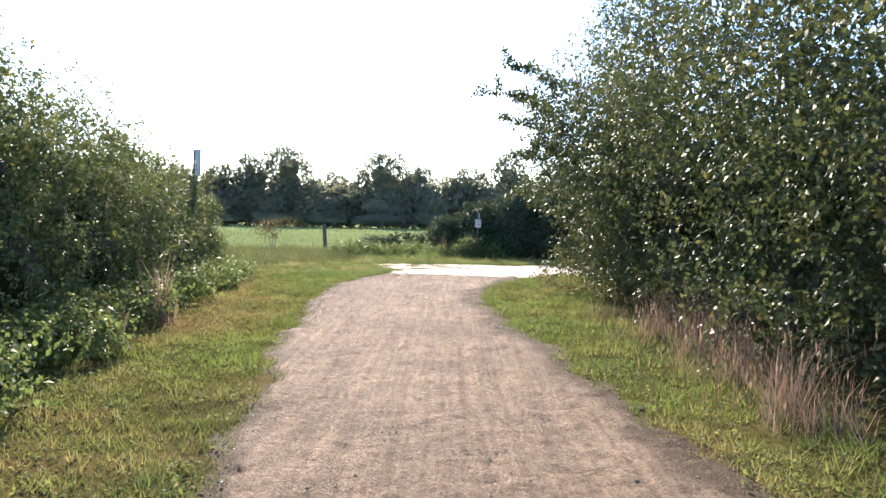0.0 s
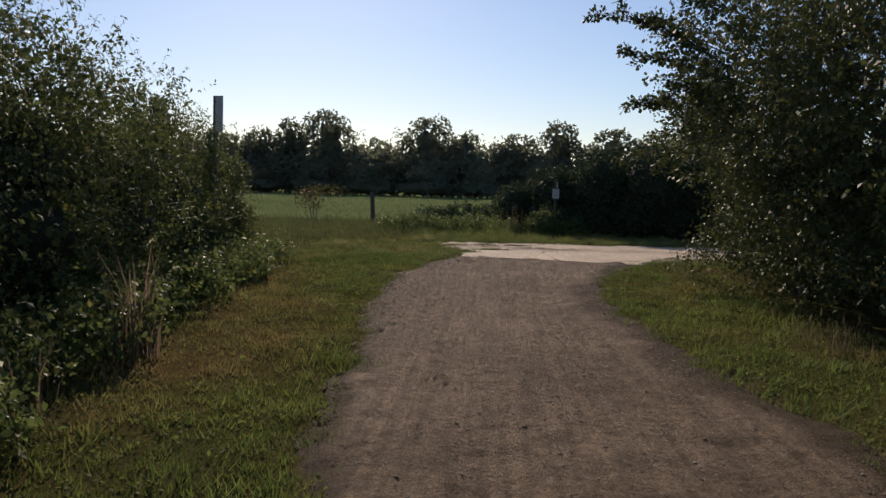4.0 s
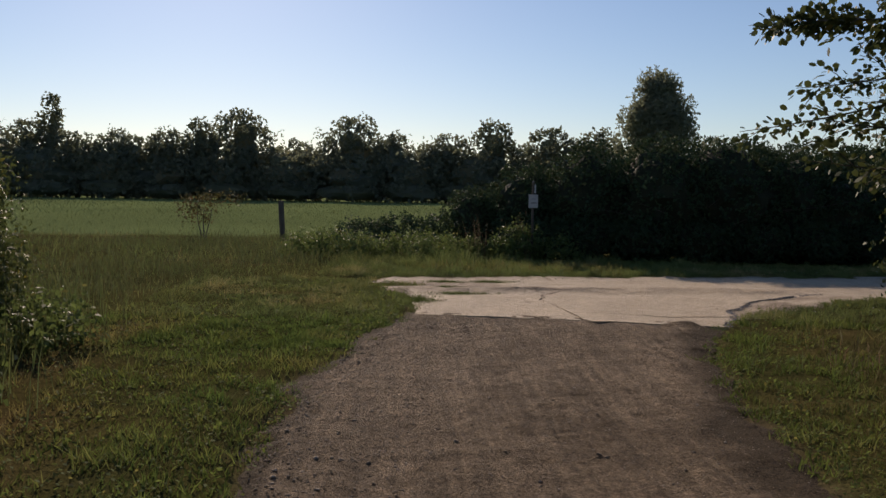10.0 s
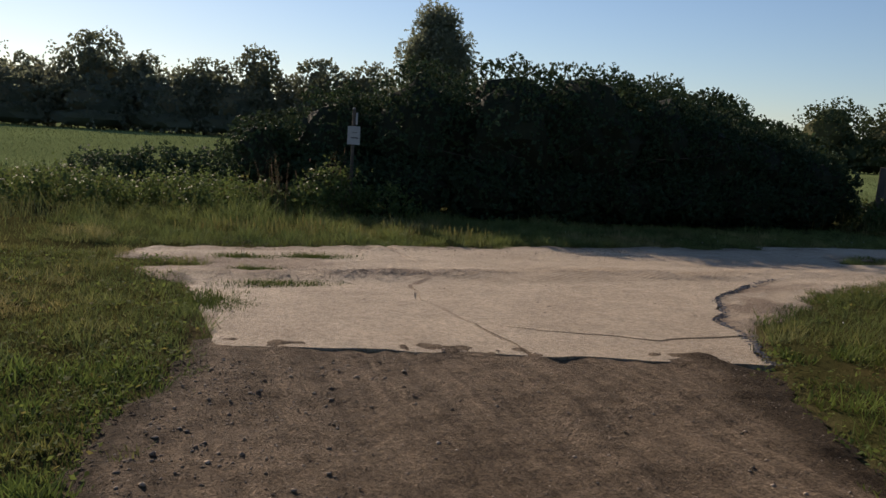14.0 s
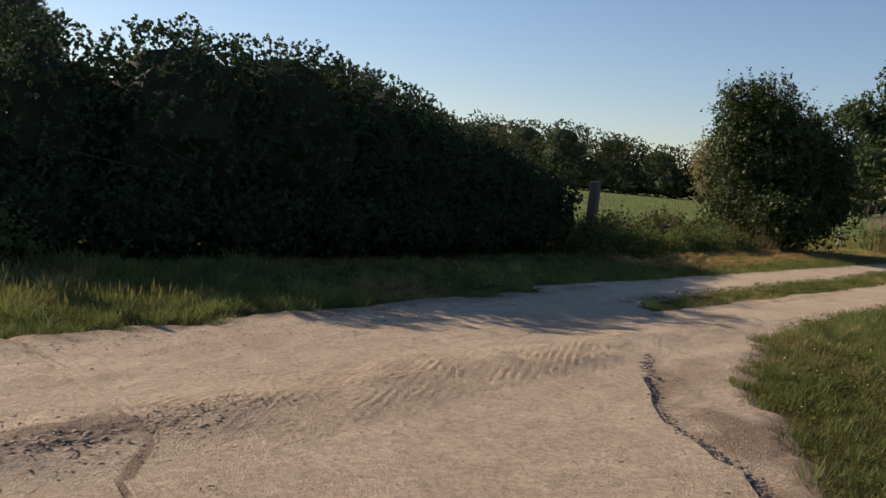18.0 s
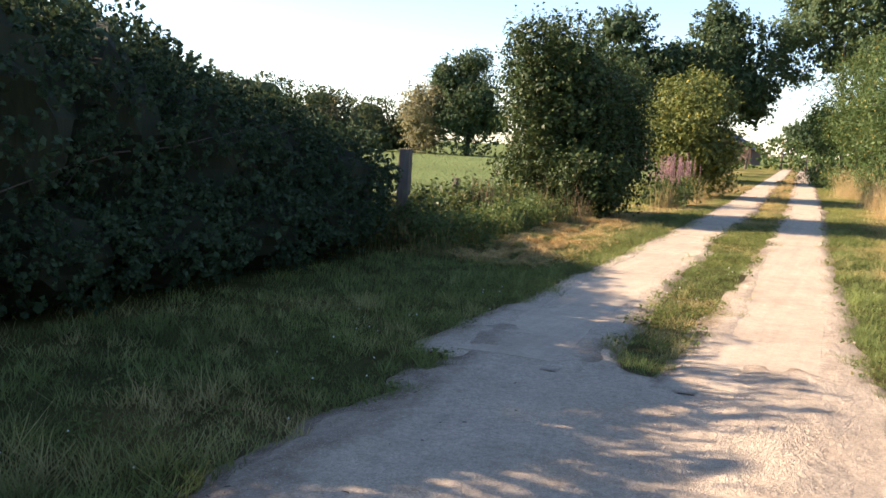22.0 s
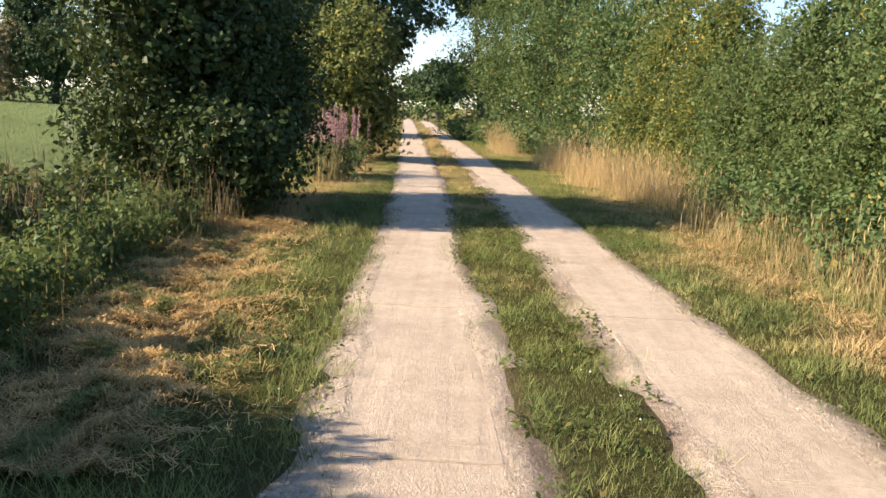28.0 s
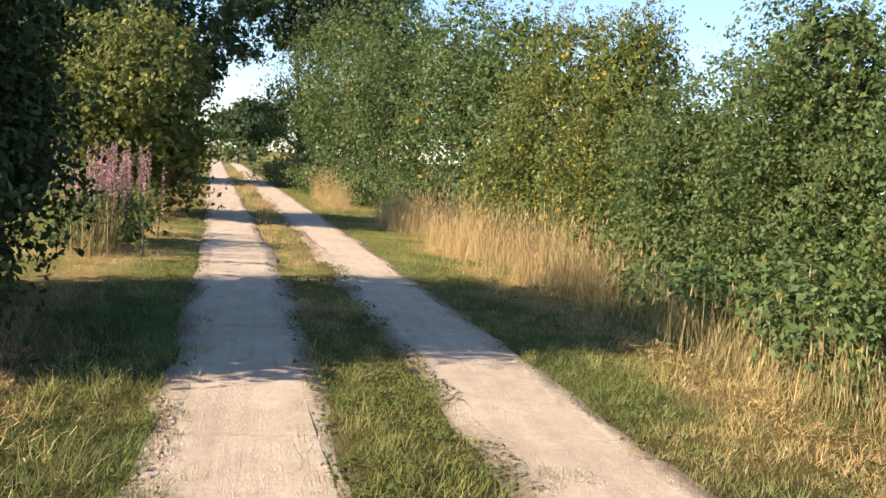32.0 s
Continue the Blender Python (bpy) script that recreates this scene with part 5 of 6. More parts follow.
tall_grass("brown_lane_grass", [(2.75, 7.4, 0.45, 0.9), (2.65, 9.3, 0.4, 1.0), (2.5, 11.4, 0.35, 0.9), (2.5, 21.0, 0.35, 0.7), (2.5, 14.0, 0.3, 0.9)], 800, 0.08, 0.4, (0.19, 0.15, 0.085), "dry brown grass under the alders", 503, 0.005, lean=1.6)
tall_grass("dead_undergrowth", [(3.05, 9.0, 0.35, 0.8), (3.1, 10.6, 0.4, 0.7), (3.0, 12.2, 0.3, 0.8), (2.9, 7.2, 0.3, 0.8)], 1500, 0.2, 0.9, (0.25, 0.18, 0.13), "dry reddish-brown dead stalks under the alders", 513, 0.005, lean=1.3)
tall_grass("rough_grass", [(-1.2, 34.0, 2.6, 0.8), (-4.5, 35.0, 3.0, 1.4), (-1.0, 36.2, 2.5, 1.2), (-8, 37, 3.5, 2.5), (-4, 39.2, 4, 1.5), (0.4, 33.2, 1.0, 0.4), (-6.8, 26, 1.4, 1.6), (-7.2, 30, 2.0, 2.0), (-4.5, 32.2, 1.8, 0.8)], 15000, 0.08, 0.42, (0.125, 0.14, 0.056), "rough uncut grass with seed heads by the hedge", 504, 0.008, lean=0.9)
tall_grass("lane_edge_weeds", [(-5.0 - 0.2 * k, 18.3 + 1.1 * k, 0.55, 0.7) for k in range(6)], 2200, 0.15, 0.75, (0.13, 0.155, 0.06), "thin upright weeds at the end of the hedge", 514, 0.009, lean=0.7)
tall_grass("verge_tufts", [(1.6, 30.7, 0.8, 0.35), (2.3, 30.5, 0.6, 0.25), (0.2, 30.6, 1.3, 0.3), (-1.0, 31.0, 1.0, 0.4)], 1900, 0.05, 0.2, (0.22, 0.21, 0.075), "sunlit tufts of grass on the road edge", 505, 0.005, lean=1.0)
tall_grass("road_tufts", [(a, b, c * 1.1, 0.16) for a, b, c in ISLETS] + [(-1.6, 25.9, 0.3, 0.5)], 6000, 0.018, 0.06, (0.11, 0.14, 0.04), "small green grass tufts in the sandy road", 508, 0.006, heads=False, lean=1.2)
tall_grass("bank_grass", [(12.5, 32.8, 1.6, 0.5), (15.0, 33.0, 1.8, 0.5), (17.4, 33.0, 1.4, 0.5), (14.5, 34.2, 2.5, 0.5)], 1700, 0.15, 0.6, (0.24, 0.22, 0.085), "mixed grass and dry stems on the fence bank", 507, 0.005, lean=0.8)
tall_grass("dry_track_weeds", [(31.5, 32.9, 1.2, 0.35), (37, 33.3, 2.5, 0.4), (43, 33.6, 3, 0.4), (26, 32.6, 0.9, 0.25)], 4200, 0.3, 1.0, (0.34, 0.29, 0.14), "pale dry weeds and grasses beside the track", 511, 0.008, lean=0.6)
tall_grass("island_dry_grass", [(36, 30.42, 5, 0.2), (46, 31.12, 6, 0.22), (60, 32.07, 9, 0.25)], 3600, 0.04, 0.16, (0.44, 0.33, 0.155), "dry golden grass between the far wheel strips", 512, 0.012, lean=1.0)
tall_grass("dead_stalks", [(17.6, 33.10, 0.5, 0.3), (18.6, 32.70, 0.6, 0.25), (19.8, 32.40, 0.5, 0.2), (15.8, 33.60, 0.8, 0.3)], 260, 0.5, 1.1, (0.2, 0.15, 0.09), "bare dead stalks under the hazel", 509, 0.009, lean=0.3)
tall_grass("weed_stalks", [(0.7, 33.2, 0.6, 0.25), (-0.3, 33.3, 0.5, 0.25)], 110, 0.6, 1.35, (0.16, 0.125, 0.08), "brown flower stalks beside the notice", 510, 0.007, lean=0.35)
tall_grass("dock_stalks", [(-4.35, 12.6, 0.3, 0.5), (-4.1, 10.4, 0.2, 0.4)], 130, 0.4, 0.95, (0.2, 0.155, 0.11), "dry grey-brown seed stalks by the hedge", 506, 0.014, lean=0.35)


def meadow():
    """Coarse tufts of the pasture beyond the fence line."""
    g = np.random.default_rng(15)
    n = 60000
    u = g.random(n)
    x, y = g.uniform(-75, 110, n), 36 + 86 * u ** 1.7
    keep = (y > ramp(x, [(-75, 42), (-2, 41.5), (2, 37.6), (12, 35.8), (40, 36.8), (60, 38.2), (110, 41.5)]) + g.normal(0, 0.4, n)) & (y < np.where(x > 60, 74 + 0 * x, 119))
    x, y = x[keep], y[keep]
    m = len(x)
    far = (y - 36) / 86
    h, w = g.uniform(0.05, 0.12, m) * (1 + far), (0.018 + 0.06 * far) * g.uniform(0.6, 1.4, m)
    c = np.array([0.17, 0.22, 0.095]) * g.uniform(0.75, 1.25, (m, 1)) + np.array([0.04, 0.02, 0]) * vnoise(x, y, 6, 16)[:, None]
    v, f, c = short_blades(x, y, h, w, g.uniform(0.2, 1.2, m), c, g)
    tagged(new("meadow_grass", np_mesh("meadow_grass", v, f, M_MEADOW, c)), "even green pasture grass of the meadow", "grass", kind="stuff")


meadow()


def hay():
    """Mown straw lying in loose heaps."""
    g = np.random.default_rng(8)
    n = 72000
    x = np.concatenate([g.uniform(11.7, 19.6, n), g.uniform(9, 24, n // 9)])
    y = np.concatenate([ramp(x[:n], HAY) + g.normal(0, 1, n) * ramp(x[:n], [(11, 0.28), (15, 0.42), (19, 0.36)]), ramp(x[n:], [(9, 26.5), (24, 26.9)]) + g.normal(0, 0.16, n // 9)])
    lump = 0.45 * vnoise(x, y * 0.8, 0.42, 95) + 0.55 * vnoise(x, y, 0.13, 96)
    keep = lump > 0.2 + 0.22 * (np.abs(y - ramp(x, HAY)) > 0.42) + 0.05 * g.normal(size=len(x))
    x, y, lump = x[keep], y[keep], lump[keep]
    m = len(x)
    z = 0.015 + 0.26 * np.clip(lump - 0.3, 0, 1) * (0.72 + 0.28 * g.random(m)) + 0.012 * g.random(m)
    a = 6.28 * 1.4 * vnoise(x, y, 0.3, 98) + g.normal(0, 0.9, m)
    l = g.uniform(0.012, 0.045, m)
    d = np.stack([np.cos(a) * l, np.sin(a) * l, g.normal(-0.004, 0.012, m)], 1)
    s = np.stack([-np.sin(a), np.cos(a), g.normal(0, 0.3, m)], 1) * 0.0021
    p = np.stack([x, y, z], 1)
    v = np.stack([p - d - s, p - d + s, p + d + s, p + d - s], 1).reshape(-1, 3)
    v[:, 2] = np.maximum(v[:, 2], 0.004)
    fresh = (vnoise(x, y, 0.22, 97) > 0.66)[:, None]
    c = np.where(fresh, np.array([[0.28, 0.28, 0.1]]), np.array([[0.62, 0.44, 0.19]])) * g.uniform(0.5, 1.25, (m, 1)) * (0.6 + 0.7 * vnoise(x, y, 0.5, 99))[:, None]
    tagged(new("mown_hay", np_mesh("mown_hay", v, np.arange(4 * m).reshape(-1, 4), M_BLADE, np.repeat(c, 4, 0))), "loose mown hay drying on the verge", "hay", kind="stuff")


hay()


def fireweed():
    """Pink flower spikes on leafy stems by the track."""
    g = np.random.default_rng(9)
    pieces, flo = [], []
    for i in range(60):
        x, y = 27.3 + g.normal(0, 0.8), 32.6 + g.normal(0, 0.25)
        h = g.uniform(0.9, 1.5)
        lx, ly = g.normal(0, 0.05, 2)
        pts = [(x, y, 0), (x + lx * 0.5, y + ly * 0.5, h * 0.6), (x + lx, y + ly, h)]
        pieces.append(tube(pts, [0.008, 0.006, 0.003], 4))
        flo.append((x + lx * 0.9, y + ly * 0.9, h * 0.8, 0.022, 0.022, h * 0.24))
    v, f = join(pieces)
    stalk = tagged(new("fireweed", np_mesh("fireweed", v, f, M_POST)), "stand of pink fireweed gone to seed by the track", "flowers", kind="stuff")
    v, f = foliage(flo, 3000, 3, 0.024, 0.02, 10, slim=0.9)
    part("flower_spikes", np_mesh("flower_spikes", v, f, M_PINK), M_PINK, stalk, "pink flower spikes")
    v, f = foliage([(a, b, c * 0.38, 0.14, 0.14, c * 0.34) for a, b, c, *_ in flo], 1500, 4, 0.1, 0.12, 11, slim=0.3)
    part("foliage", np_mesh("foliage", v, f, L_GREEN), L_GREEN, stalk)


fireweed()


# ---- signs and posts ----
def fence_post(x, y, h, w, label, tilt=(0, 0), seed=0, mat=None):
    ob = thing("fence_post", x, y, 0, label, "fence post", "old fence posts")
    bm = box_bm(w, w * 0.9, h, 0.018, 0.94, 0.012, seed, 2)
    part("post", bm, mat or M_POST, ob)
    for i in range(2):
        b = bmesh.new()
        bmesh.ops.create_cone(b, cap_ends=True, segments=6, radius1=0.012, radius2=0.009, depth=0.05)
        o = part("staple", b, M_STEEL, ob)
        o.matrix_local = pose(0, -w * 0.47, h * (0.55 + 0.3 * i), 90, 0, 0)
    ob.rotation_euler = (radians(tilt[0]), radians(tilt[1]), 0.3 * seed)


fence_post(12.97, 33.76, 1.4, 0.19, "thick weathered grey wooden fence post beside the hedge", (1, 2), 1)
fence_post(-5.86, 40.8, 1.22, 0.15, "dark weathered fence post in rough grass", (0, -3), 2, M_BARK)
fence_post(16.6, 34.6, 0.85, 0.1, "thin old fence post among the brambles", (2, 1), 4, M_BARK)


def marker_stake(x, y, h):
    """A thin white stake that leans, with a darker foot and a bevelled head."""
    ob = thing("marker_stake", x, y, 0, "thin white marker stake leaning in the rough grass", "stake")
    v, f = tube([(0, 0, -0.1), (0.01, 0, h * 0.5), (0.05, -0.02, h)], [0.026, 0.024, 0.022], 8)
    part("shaft", np_mesh("shaft", v, f, M_SIGN, smooth=True), M_SIGN, ob)
    v, f = tube([(0, 0, -0.02), (0.003, 0, 0.16)], [0.031, 0.028], 8)
    part("foot", np_mesh("foot", v, f, M_BARK, smooth=True), M_BARK, ob, "soiled dark foot")
    ob.rotation_euler = (0, radians(6), 0)


marker_stake(24.6, 33.45, 1.42)


def small_sign():
    ob = thing("footpath_sign", 1.07, 33.25, 0, "small white notice on a thin steel post", "sign")
    v, f = tube([(0, 0, -0.1), (0, 0, 1.0), (0, 0, 1.86)], [0.028, 0.028, 0.028], 10)
    part("post", np_mesh("post", v, f, M_BARK, smooth=True), M_BARK, ob)
    b = bmesh.new()
    bmesh.ops.create_uvsphere(b, u_segments=10, v_segments=5, radius=0.03)
    o = part("cap", b, M_STEEL, ob)
    o.matrix_local = pose(0, 0, 1.86)
    pl = part("plate", box_bm(0.225, 0.006, 0.31, 0.002), M_SIGN, ob, "white painted plate")
    pl.matrix_local = pose(0, -0.034, 1.26)
    for k, (z, w, h) in enumerate(((0.105, 0.13, 0.018), (0.2, 0.09, 0.008))):
        o = part("bar", box_bm(w, 0.003, h, 0), M_INK, pl)
        o.matrix_local = pose(0.01, -0.004, z)
    st = part("side_plate", box_bm(0.035, 0.012, 0.2, 0.003), M_SIGN, ob, "narrow white strip")
    st.matrix_local = pose(0.045, -0.02, 1.6)
    ob.rotation_euler = (0, 0, radians(8))


def tall_sign():
    ob = thing("tall_marker_post", -6.36, 21.65, 0, "tall dark marker post with a grey vertical board", "sign")
    part("post", box_bm(0.085, 0.085, 3.18, 0.01, 1.0, 0.004, 3, 2), M_BARK, ob)
    b = part("board", box_bm(0.15, 0.022, 0.68, 0.006), M_SIGN, ob, "grey metal board")
    b.matrix_local = pose(0.085, -0.058, 2.5)
    for z in (2.65, 3.05):
        o = part("bolt", box_bm(0.03, 0.02, 0.03, 0.006), M_STEEL, ob)
        o.matrix_local = pose(0.02, -0.07, z)


small_sign()
tall_sign()


# ---- stones and chips ----
def stones():
    g = np.random.default_rng(12)
    n, k = 15000, 2600
    y = g.uniform(2, 24.2, n)
    u = g.random(n)
    y[:k] = g.uniform(14, 24.1, k)
    u[:k] = 0.02 + 0.3 * g.random(k) ** 1.6
    x = ramp(y, LANE_L) + (ramp(y, LANE_R) - ramp(y, LANE_L)) * u
    x[k:k + 300], y[k:k + 300] = g.uniform(-2, 8, 300), g.uniform(24, 30, 300)
    s = 0.003 + 0.010 * g.random(n) ** 9 + 0.0035 * g.random(n)
    s[:k] *= 1.25
    s[k:k + 300] *= 0.6
    oct_ = np.array([(1, 0, 0), (0, 1, 0), (-1, 0, 0), (0, -1, 0), (0, 0, 0.7), (0, 0, -0.5)])
    fa = np.array([(0, 1, 4), (1, 2, 4), (2, 3, 4), (3, 0, 4), (1, 0, 5), (2, 1, 5), (3, 2, 5), (0, 3, 5)])
    a = g.uniform(0, 6.28, n)
    v = oct_[None] * s[:, None, None] * g.uniform(0.5, 1.7, (n, 6, 1)) * [1, 1, 0.75]
    vx = v[..., 0] * np.cos(a)[:, None] - v[..., 1] * np.sin(a)[:, None]
    vy = v[..., 0] * np.sin(a)[:, None] + v[..., 1] * np.cos(a)[:, None]
    zb = np.where(y < 24.2, lane_height(x, y), 0.01)
    v = np.stack([vx + x[:, None], vy + y[:, None], v[..., 2] + zb[:, None] + s[:, None] * 0.2], -1).reshape(-1, 3)
    f = (fa[None] + (np.arange(n) * 6)[:, None, None]).reshape(-1, 3)
    c = np.array([0.24, 0.195, 0.15]) * (0.75 + 1.3 * g.random((n, 1)) ** 1.5)
    tagged(new("loose_stones", np_mesh("loose_stones", v, f, M_STONE, np.repeat(c, 6, 0))), "small loose stones on the gravel lane", "stones", kind="stuff")
    m = 1100
    x, y = g.uniform(-2.5, 7, m), g.uniform(25, 29.9, m)
    x[:900], y[:900] = g.uniform(-1.8, 4.5, 900), ramp(x[:900], ROAD_FAR) - np.abs(g.normal(0, 0.3, 900)) - 0.02
    a, l, w = g.uniform(0, 6.28, m), 0.003 + 0.018 * g.random(m) ** 2, g.uniform(0.0012, 0.0035, m)
    d, sd = np.stack([np.cos(a) * l, np.sin(a) * l, 0 * a], 1), np.stack([-np.sin(a) * w, np.cos(a) * w, 0 * a], 1)
    p = np.stack([x, y, np.full(m, 0.02)], 1)
    lift = np.array([0, 0, 0.005])
    v = np.stack([p - d - sd, p - d + sd, p + d + sd, p + d - sd, p - d * 0.7 + lift, p + d * 0.8 + lift], 1).reshape(-1, 3)
    fq = np.array([(0, 3, 5), (0, 5, 4), (1, 4, 5), (1, 5, 2), (0, 4, 1), (3, 2, 5)])
    tagged(new("bark_chips", np_mesh("bark_chips", v, (fq[None] + (np.arange(m) * 6)[:, None, None]).reshape(-1, 3), M_BARK)), "dark twigs and bark chips on the sandy road", "debris", kind="stuff")


def stone_mat():
    n = Nodes("loose_stone")
    return n.done(n.attr("tint"), 0.9, 0.05)


M_STONE = stone_mat()
stones()


# ---- concrete slabs ----
def soil_bed():
    """The sandy soil in which the two wheel strips lie."""
    xs = np.concatenate([np.arange(6.6, 40, 0.09), np.arange(40, 116, 0.45)])
    os_ = np.arange(-1.7, 1.71, 0.085)
    gx, go = np.meshgrid(xs, os_)
    x, o = gx.ravel(), go.ravel()
    y = mid(x) + o
    m = strip_mask(x, y)
    edge_ = np.abs(np.abs(o) - HALF) / (STRIP / 2)
    z = 0.006 + 0.013 * np.clip((edge_ - 0.84) * 7, 0, 1) + 0.016 * (vnoise(x, y, 0.45, 51) - 0.5) + 0.008 * (vnoise(x, y, 0.12, 52) - 0.5) - 0.05 * np.clip(0.0 - m, 0, 0.4) / 0.3
    rim = (edge_ > 0.88) & (edge_ < 1.3) & (vnoise(x, y, 1.6, 54) > 0.3)
    z = np.where(rim, np.maximum(z, 0.0175), z)
    nx = len(xs)
    i = (np.arange(len(os_) - 1)[:, None] * nx + np.arange(nx - 1)).ravel()
    f = np.stack([i, i + 1, i + nx + 1, i + nx], 1)
    f = f[(m[f] > -0.15).any(1)]
    used, inv = np.unique(f, return_inverse=True)
    soil = np.clip(np.clip(0.3 - 3.0 * m, 0, 0.8) + 0.5 * (vnoise(x, y, 0.8, 53) - 0.55), 0, 1)
    wear = np.stack([soil, x * 0, x * 0], 1)
    me = np_mesh("farm_track", np.stack([x, y, z], 1)[used], inv.reshape(f.shape), M_SAND, wear[used], smooth=True)
    return tagged(new("farm_track", me), "farm track of two concrete wheel strips", "road", kind="structure")


def slab(parent, outline, top, thick=0.12, seed=0, wob=0.03, mat=None):
    """One slab with worn, wavering edges. outline: corners in order."""
    r = random.Random(seed)
    pts = []
    for i, a in enumerate(outline):
        b = outline[(i + 1) % len(outline)]
        n = max(1, min(14, int(math.dist(a, b) / (0.5 if wob < 0.05 else 0.16))))
        for k in range(n):
            t = k / n
            px, py = a[0] + (b[0] - a[0]) * t, a[1] + (b[1] - a[1]) * t
            wave = [float(vnoise(px, py, 0.28, q)) - 0.5 for q in (61, 62)]
            pts.append((px + wob * wave[0], py + wob * wave[1]))
    cx, cy = sum(p[0] for p in pts) / len(pts), sum(p[1] for p in pts) / len(pts)
    tilt = (r.uniform(-0.003, 0.003), r.uniform(-0.003, 0.003))
    n = len(pts)
    top_in = [(cx + (x - cx) * 0.997, cy + (y - cy) * 0.997) for x, y in pts]
    v = [(x, y, top + tilt[0] * (x - cx) + tilt[1] * (y - cy)) for x, y in top_in] + [(x, y, top - 0.012) for x, y in pts] + [(x, y, top - thick) for x, y in pts]
    f = [tuple(range(n))] + [(i + n, (i + 1) % n + n, (i + 1) % n, i) for i in range(n)] + [(i + 2 * n, (i + 1) % n + 2 * n, (i + 1) % n + n, i + n) for i in range(n)]
    me = bpy.data.meshes.new("slab")
    me.from_pydata(v, [], f)
    me.materials.append(mat or M_CONC)
    return part("slab", me, mat or M_CONC, parent)


bed = soil_bed()
JOINTS = [7.35] + [9.1 + 3.0 * i for i in range(35)]
for side in (1, -1):
    for i in range(len(JOINTS) - 1):
        a, b = JOINTS[i] + 0.007, JOINTS[i + 1] - 0.007
        ya, yb = float(mid(a)) + side * HALF, float(mid(b)) + side * HALF
        slab(bed, [(a, ya - STRIP / 2), (b, yb - STRIP / 2), (b, yb + STRIP / 2), (a, ya + STRIP / 2)], 0.015, seed=900 + i + 50 * (side > 0), wob=0.03 if i else 0.16)

apron = bpy.data.objects["sandy_junction"]
for k, o in enumerate([
        [(-1.62, 24.42), (0.43, 23.99), (0.42, 25.0), (0.34, 25.3), (0.26, 26.0), (0.32, 26.75), (-1.5, 26.5)],
        [(0.475, 23.975), (2.18, 23.62), (2.55, 24.45), (1.75, 24.3), (1.2, 24.55), (0.46, 24.98)],
        [(0.455, 25.02), (1.2, 24.585), (1.754, 24.335), (2.55, 24.483), (2.72, 25.09), (2.99, 25.32), (3.36, 26.0), (4.05, 26.59), (4.45, 26.85), (3.7, 26.98), (3.2, 26.9), (0.37, 26.76), (0.31, 26.0), (0.39, 25.3)],
        [(0.1, 27.3), (2.2, 27.45), (2.35, 29.4), (0.4, 29.2)],
        [(2.21, 27.45), (4.3, 27.5), (4.45, 29.55), (2.36, 29.4)],
        [(4.31, 27.5), (6.9, 27.85), (6.9, 29.9), (4.46, 29.55)]]):
    slab(apron, o, 0.017 if k < 3 else -0.002, seed=990 + k, wob=0.11, mat=M_APRON)


def edge_clods():
    """Loose lumps of sandy soil along the verge side of the wheel strips."""
    g = np.random.default_rng(23)
    n = 1500
    x = 8.0 + 11 * g.random(n) ** 1.5
    side = np.where(g.random(n) < 0.7, 1.0, -1.0)
    y = mid(x) + side * (HALF + STRIP / 2 + 0.02 + np.abs(g.normal(0, 0.1, n)) * ramp(x, [(8, 1.2), (13, 1.0), (18, 0.5)]))
    s = 0.004 + 0.013 * g.random(n) ** 3
    ring = np.array([(1, 0.1, 0), (0.2, 0.9, 0), (-0.9, 0.3, 0), (-0.3, -0.8, 0), (0.1, 0.05, 0.8), (0.6, -0.5, 0.3)])
    fa = np.array([(0, 1, 4), (1, 2, 4), (2, 3, 4), (3, 5, 4), (5, 0, 4), (0, 5, 3)])
    v = ring[None] * s[:, None, None] * g.uniform(0.5, 1.6, (n, 6, 1)) * [1.3, 1, 0.7] + np.stack([x, y, np.full(n, 0.014)], 1)[:, None]
    c = np.array([0.42, 0.34, 0.25]) * g.uniform(0.6, 1.2, (n, 1))
    tagged(new("soil_crumbs", np_mesh("soil_crumbs", v.reshape(-1, 3), (fa[None] + (np.arange(n) * 6)[:, None, None]).reshape(-1, 3), M_STONE, np.repeat(c, 6, 0))), "loose sandy crumbs along the wheel strips", "soil", kind="stuff")


edge_clods()


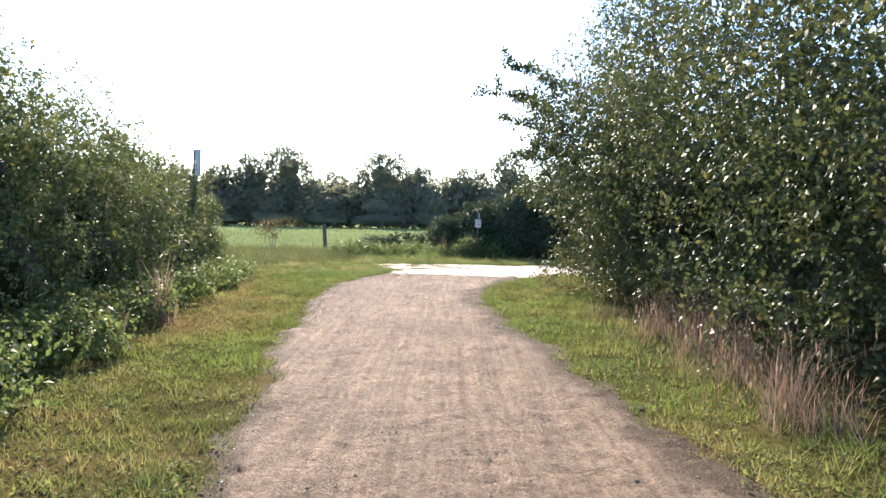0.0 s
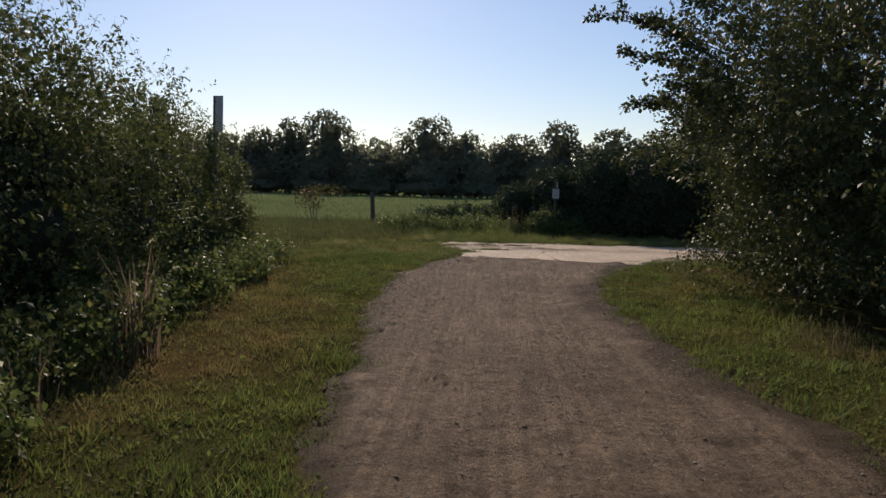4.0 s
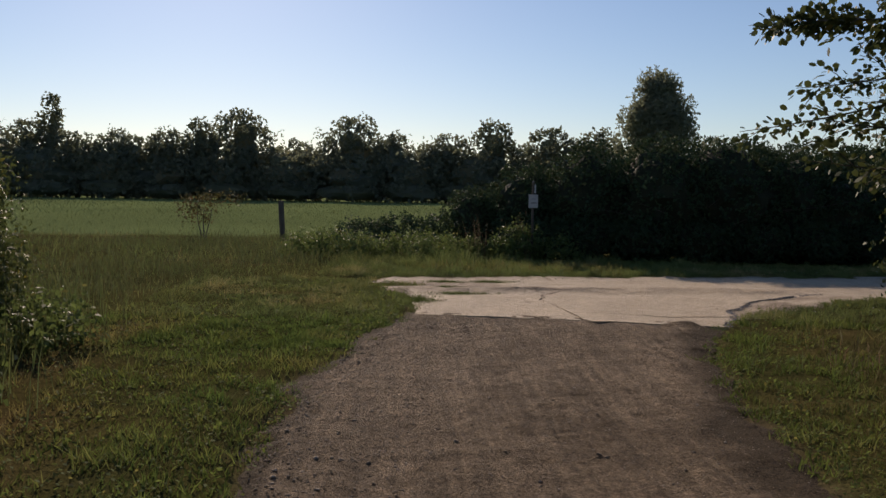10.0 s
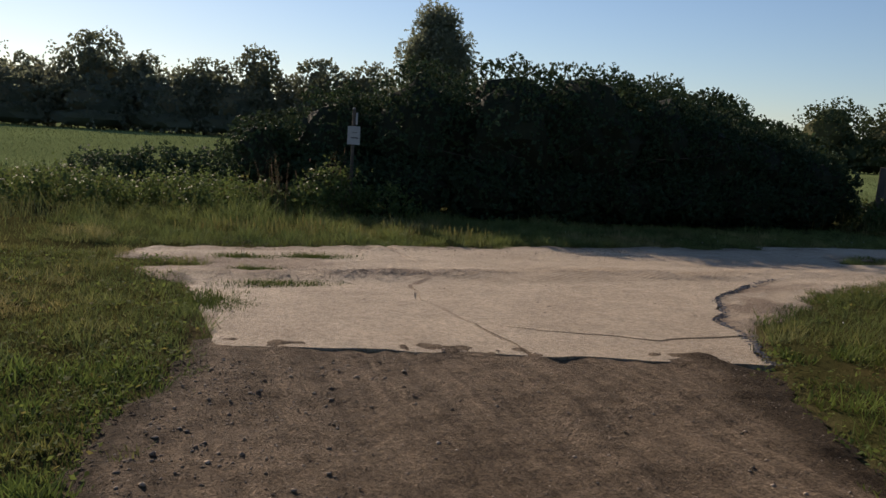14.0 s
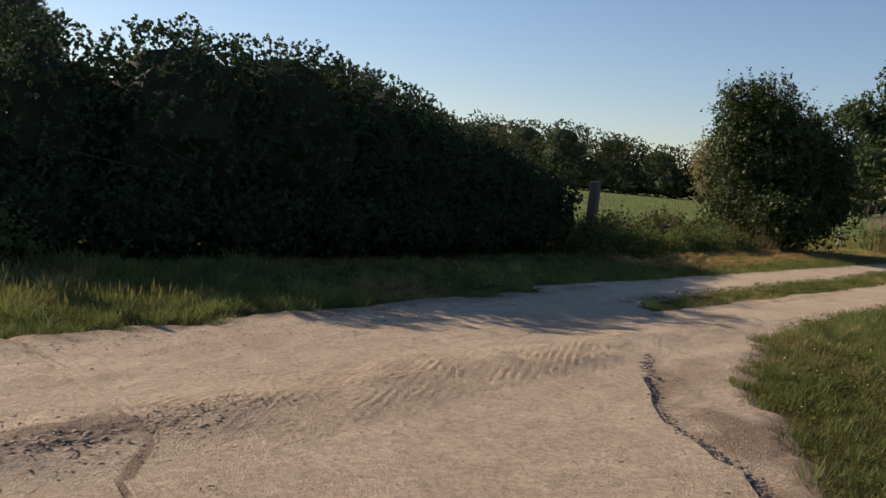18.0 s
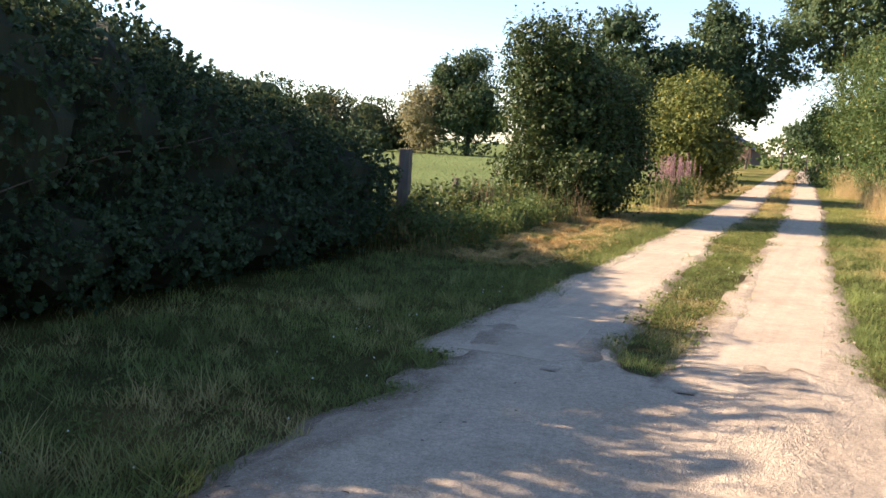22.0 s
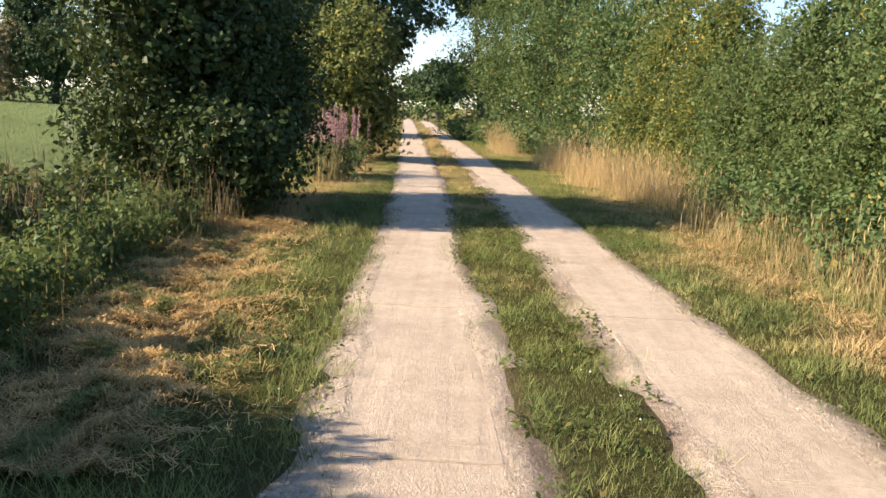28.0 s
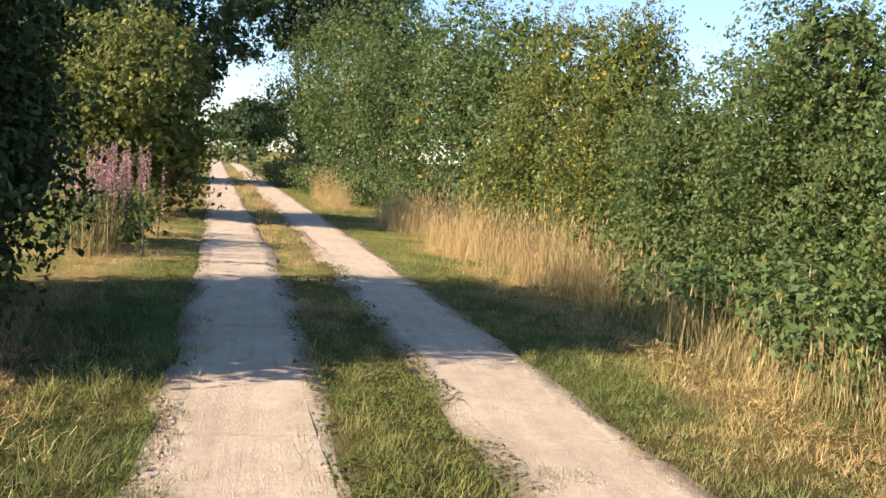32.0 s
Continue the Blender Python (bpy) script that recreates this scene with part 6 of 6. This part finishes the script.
def soil_clods():
    """Crumbled dark soil thrown up where wheels turn across the apron."""
    g = np.random.default_rng(25)
    n = 6500
    x = np.concatenate([0.2 + g.normal(0, 0.75, 3000), -1.0 + 6.2 * g.random(n - 3000) ** 1.3])
    y = np.concatenate([27.36 + 0.1 * x[:3000] + g.normal(0, 0.2, 3000), ramp(x[3000:], RIDGE) + g.normal(0, 0.17, n - 3000)])
    keep = (vnoise(x, y, 0.22, 26) + 0.5 * g.random(n) > 0.6) & (road_mask(x, y) > 0.05)
    x, y = x[keep], y[keep]
    n = len(x)
    s = (0.0028 + 0.013 * g.random(n) ** 4) * np.where(x < 1.6, 1.0, 0.7)
    a = -0.6 + g.normal(0, 0.6, n)
    ring = np.array([(1, 0.1, 0), (0.2, 0.9, 0), (-0.9, 0.3, 0), (-0.3, -0.8, 0), (0.1, 0.05, 0.8), (0.6, -0.5, 0.3)])
    fa = np.array([(0, 1, 4), (1, 2, 4), (2, 3, 4), (3, 5, 4), (5, 0, 4), (0, 5, 3)])
    v = ring[None] * s[:, None, None] * g.uniform(0.5, 1.6, (n, 6, 1)) * [1.7, 0.8, 0.6]
    vx, vy = v[..., 0] * np.cos(a)[:, None] - v[..., 1] * np.sin(a)[:, None], v[..., 0] * np.sin(a)[:, None] + v[..., 1] * np.cos(a)[:, None]
    v = np.stack([vx + x[:, None], vy + y[:, None], v[..., 2] + road_height(x, y)[:, None]], -1)
    c = np.array([0.4, 0.325, 0.245]) * g.uniform(0.5, 1.35, (n, 1))
    tagged(new("soil_clods", np_mesh("soil_clods", v.reshape(-1, 3), (fa[None] + (np.arange(n) * 6)[:, None, None]).reshape(-1, 3), M_STONE, np.repeat(c, 6, 0))), "crumbled dark soil clods on the sandy road", "soil", kind="stuff")


soil_clods()


def clover_flowers():
    """Small white flower heads in the turf by the junction and track."""
    g = np.random.default_rng(24)
    n = 260
    x, y = g.uniform(3.2, 14, n), g.uniform(24.6, 31.4, n)
    keep = (bare(x, y) < -0.1) & (vnoise(x, y, 0.9, 92) > 0.42)
    x, y = x[keep], y[keep]
    n = len(x)
    oct_ = np.array([(1, 0, 0), (0, 1, 0), (-1, 0, 0), (0, -1, 0), (0, 0, 0.9), (0, 0, -0.6)])
    fa = np.array([(0, 1, 4), (1, 2, 4), (2, 3, 4), (3, 0, 4), (1, 0, 5), (2, 1, 5), (3, 2, 5), (0, 3, 5)])
    v = oct_[None] * g.uniform(0.005, 0.011, (n, 1, 1)) + np.stack([x, y, g.uniform(0.05, 0.1, n)], 1)[:, None]
    c = np.array([0.72, 0.7, 0.62]) * g.uniform(0.8, 1.1, (n, 1))
    tagged(new("clover_flowers", np_mesh("clover_flowers", v.reshape(-1, 3), (fa[None] + (np.arange(n) * 6)[:, None, None]).reshape(-1, 3), M_STONE, np.repeat(c, 6, 0))), "small white clover heads in the turf", "flowers", kind="stuff")


clover_flowers()


def broken_edge():
    """Dark crumbs of asphalt along the broken edge of the apron."""
    g = np.random.default_rng(21)
    line = np.array([(b, a) for a, b in BROKEN])
    leg = np.hypot(*np.diff(line, axis=0).T).cumsum()
    n = 800
    t = g.random(n) * leg[-1]
    d = np.concatenate([[0], leg])
    x, y = np.interp(t, d, line[:, 0]) + g.normal(0.02, 0.03, n), np.interp(t, d, line[:, 1]) + g.normal(-0.01, 0.03, n)
    s = 0.003 + 0.02 * g.random(n) ** 2.6
    a = g.uniform(0, 6.28, n)
    ring = np.array([(1, 0.1, 0), (0.2, 0.9, 0), (-0.9, 0.3, 0), (-0.3, -0.8, 0), (0.1, 0.05, 0.8), (0.6, -0.5, 0.3)])
    fa = np.array([(0, 1, 4), (1, 2, 4), (2, 3, 4), (3, 5, 4), (5, 0, 4), (0, 5, 3)])
    v = ring[None] * s[:, None, None] * g.uniform(0.5, 1.6, (n, 6, 1)) * [1, 1, 0.55]
    vx, vy = v[..., 0] * np.cos(a)[:, None] - v[..., 1] * np.sin(a)[:, None], v[..., 0] * np.sin(a)[:, None] + v[..., 1] * np.cos(a)[:, None]
    v = np.stack([vx + x[:, None], vy + y[:, None], v[..., 2] + 0.016], -1).reshape(-1, 3)
    tagged(new("asphalt_crumbs", np_mesh("asphalt_crumbs", v, (fa[None] + (np.arange(n) * 6)[:, None, None]).reshape(-1, 3), M_INK)), "dark broken crumbs along the cracked concrete edge", "debris", kind="stuff")


broken_edge()
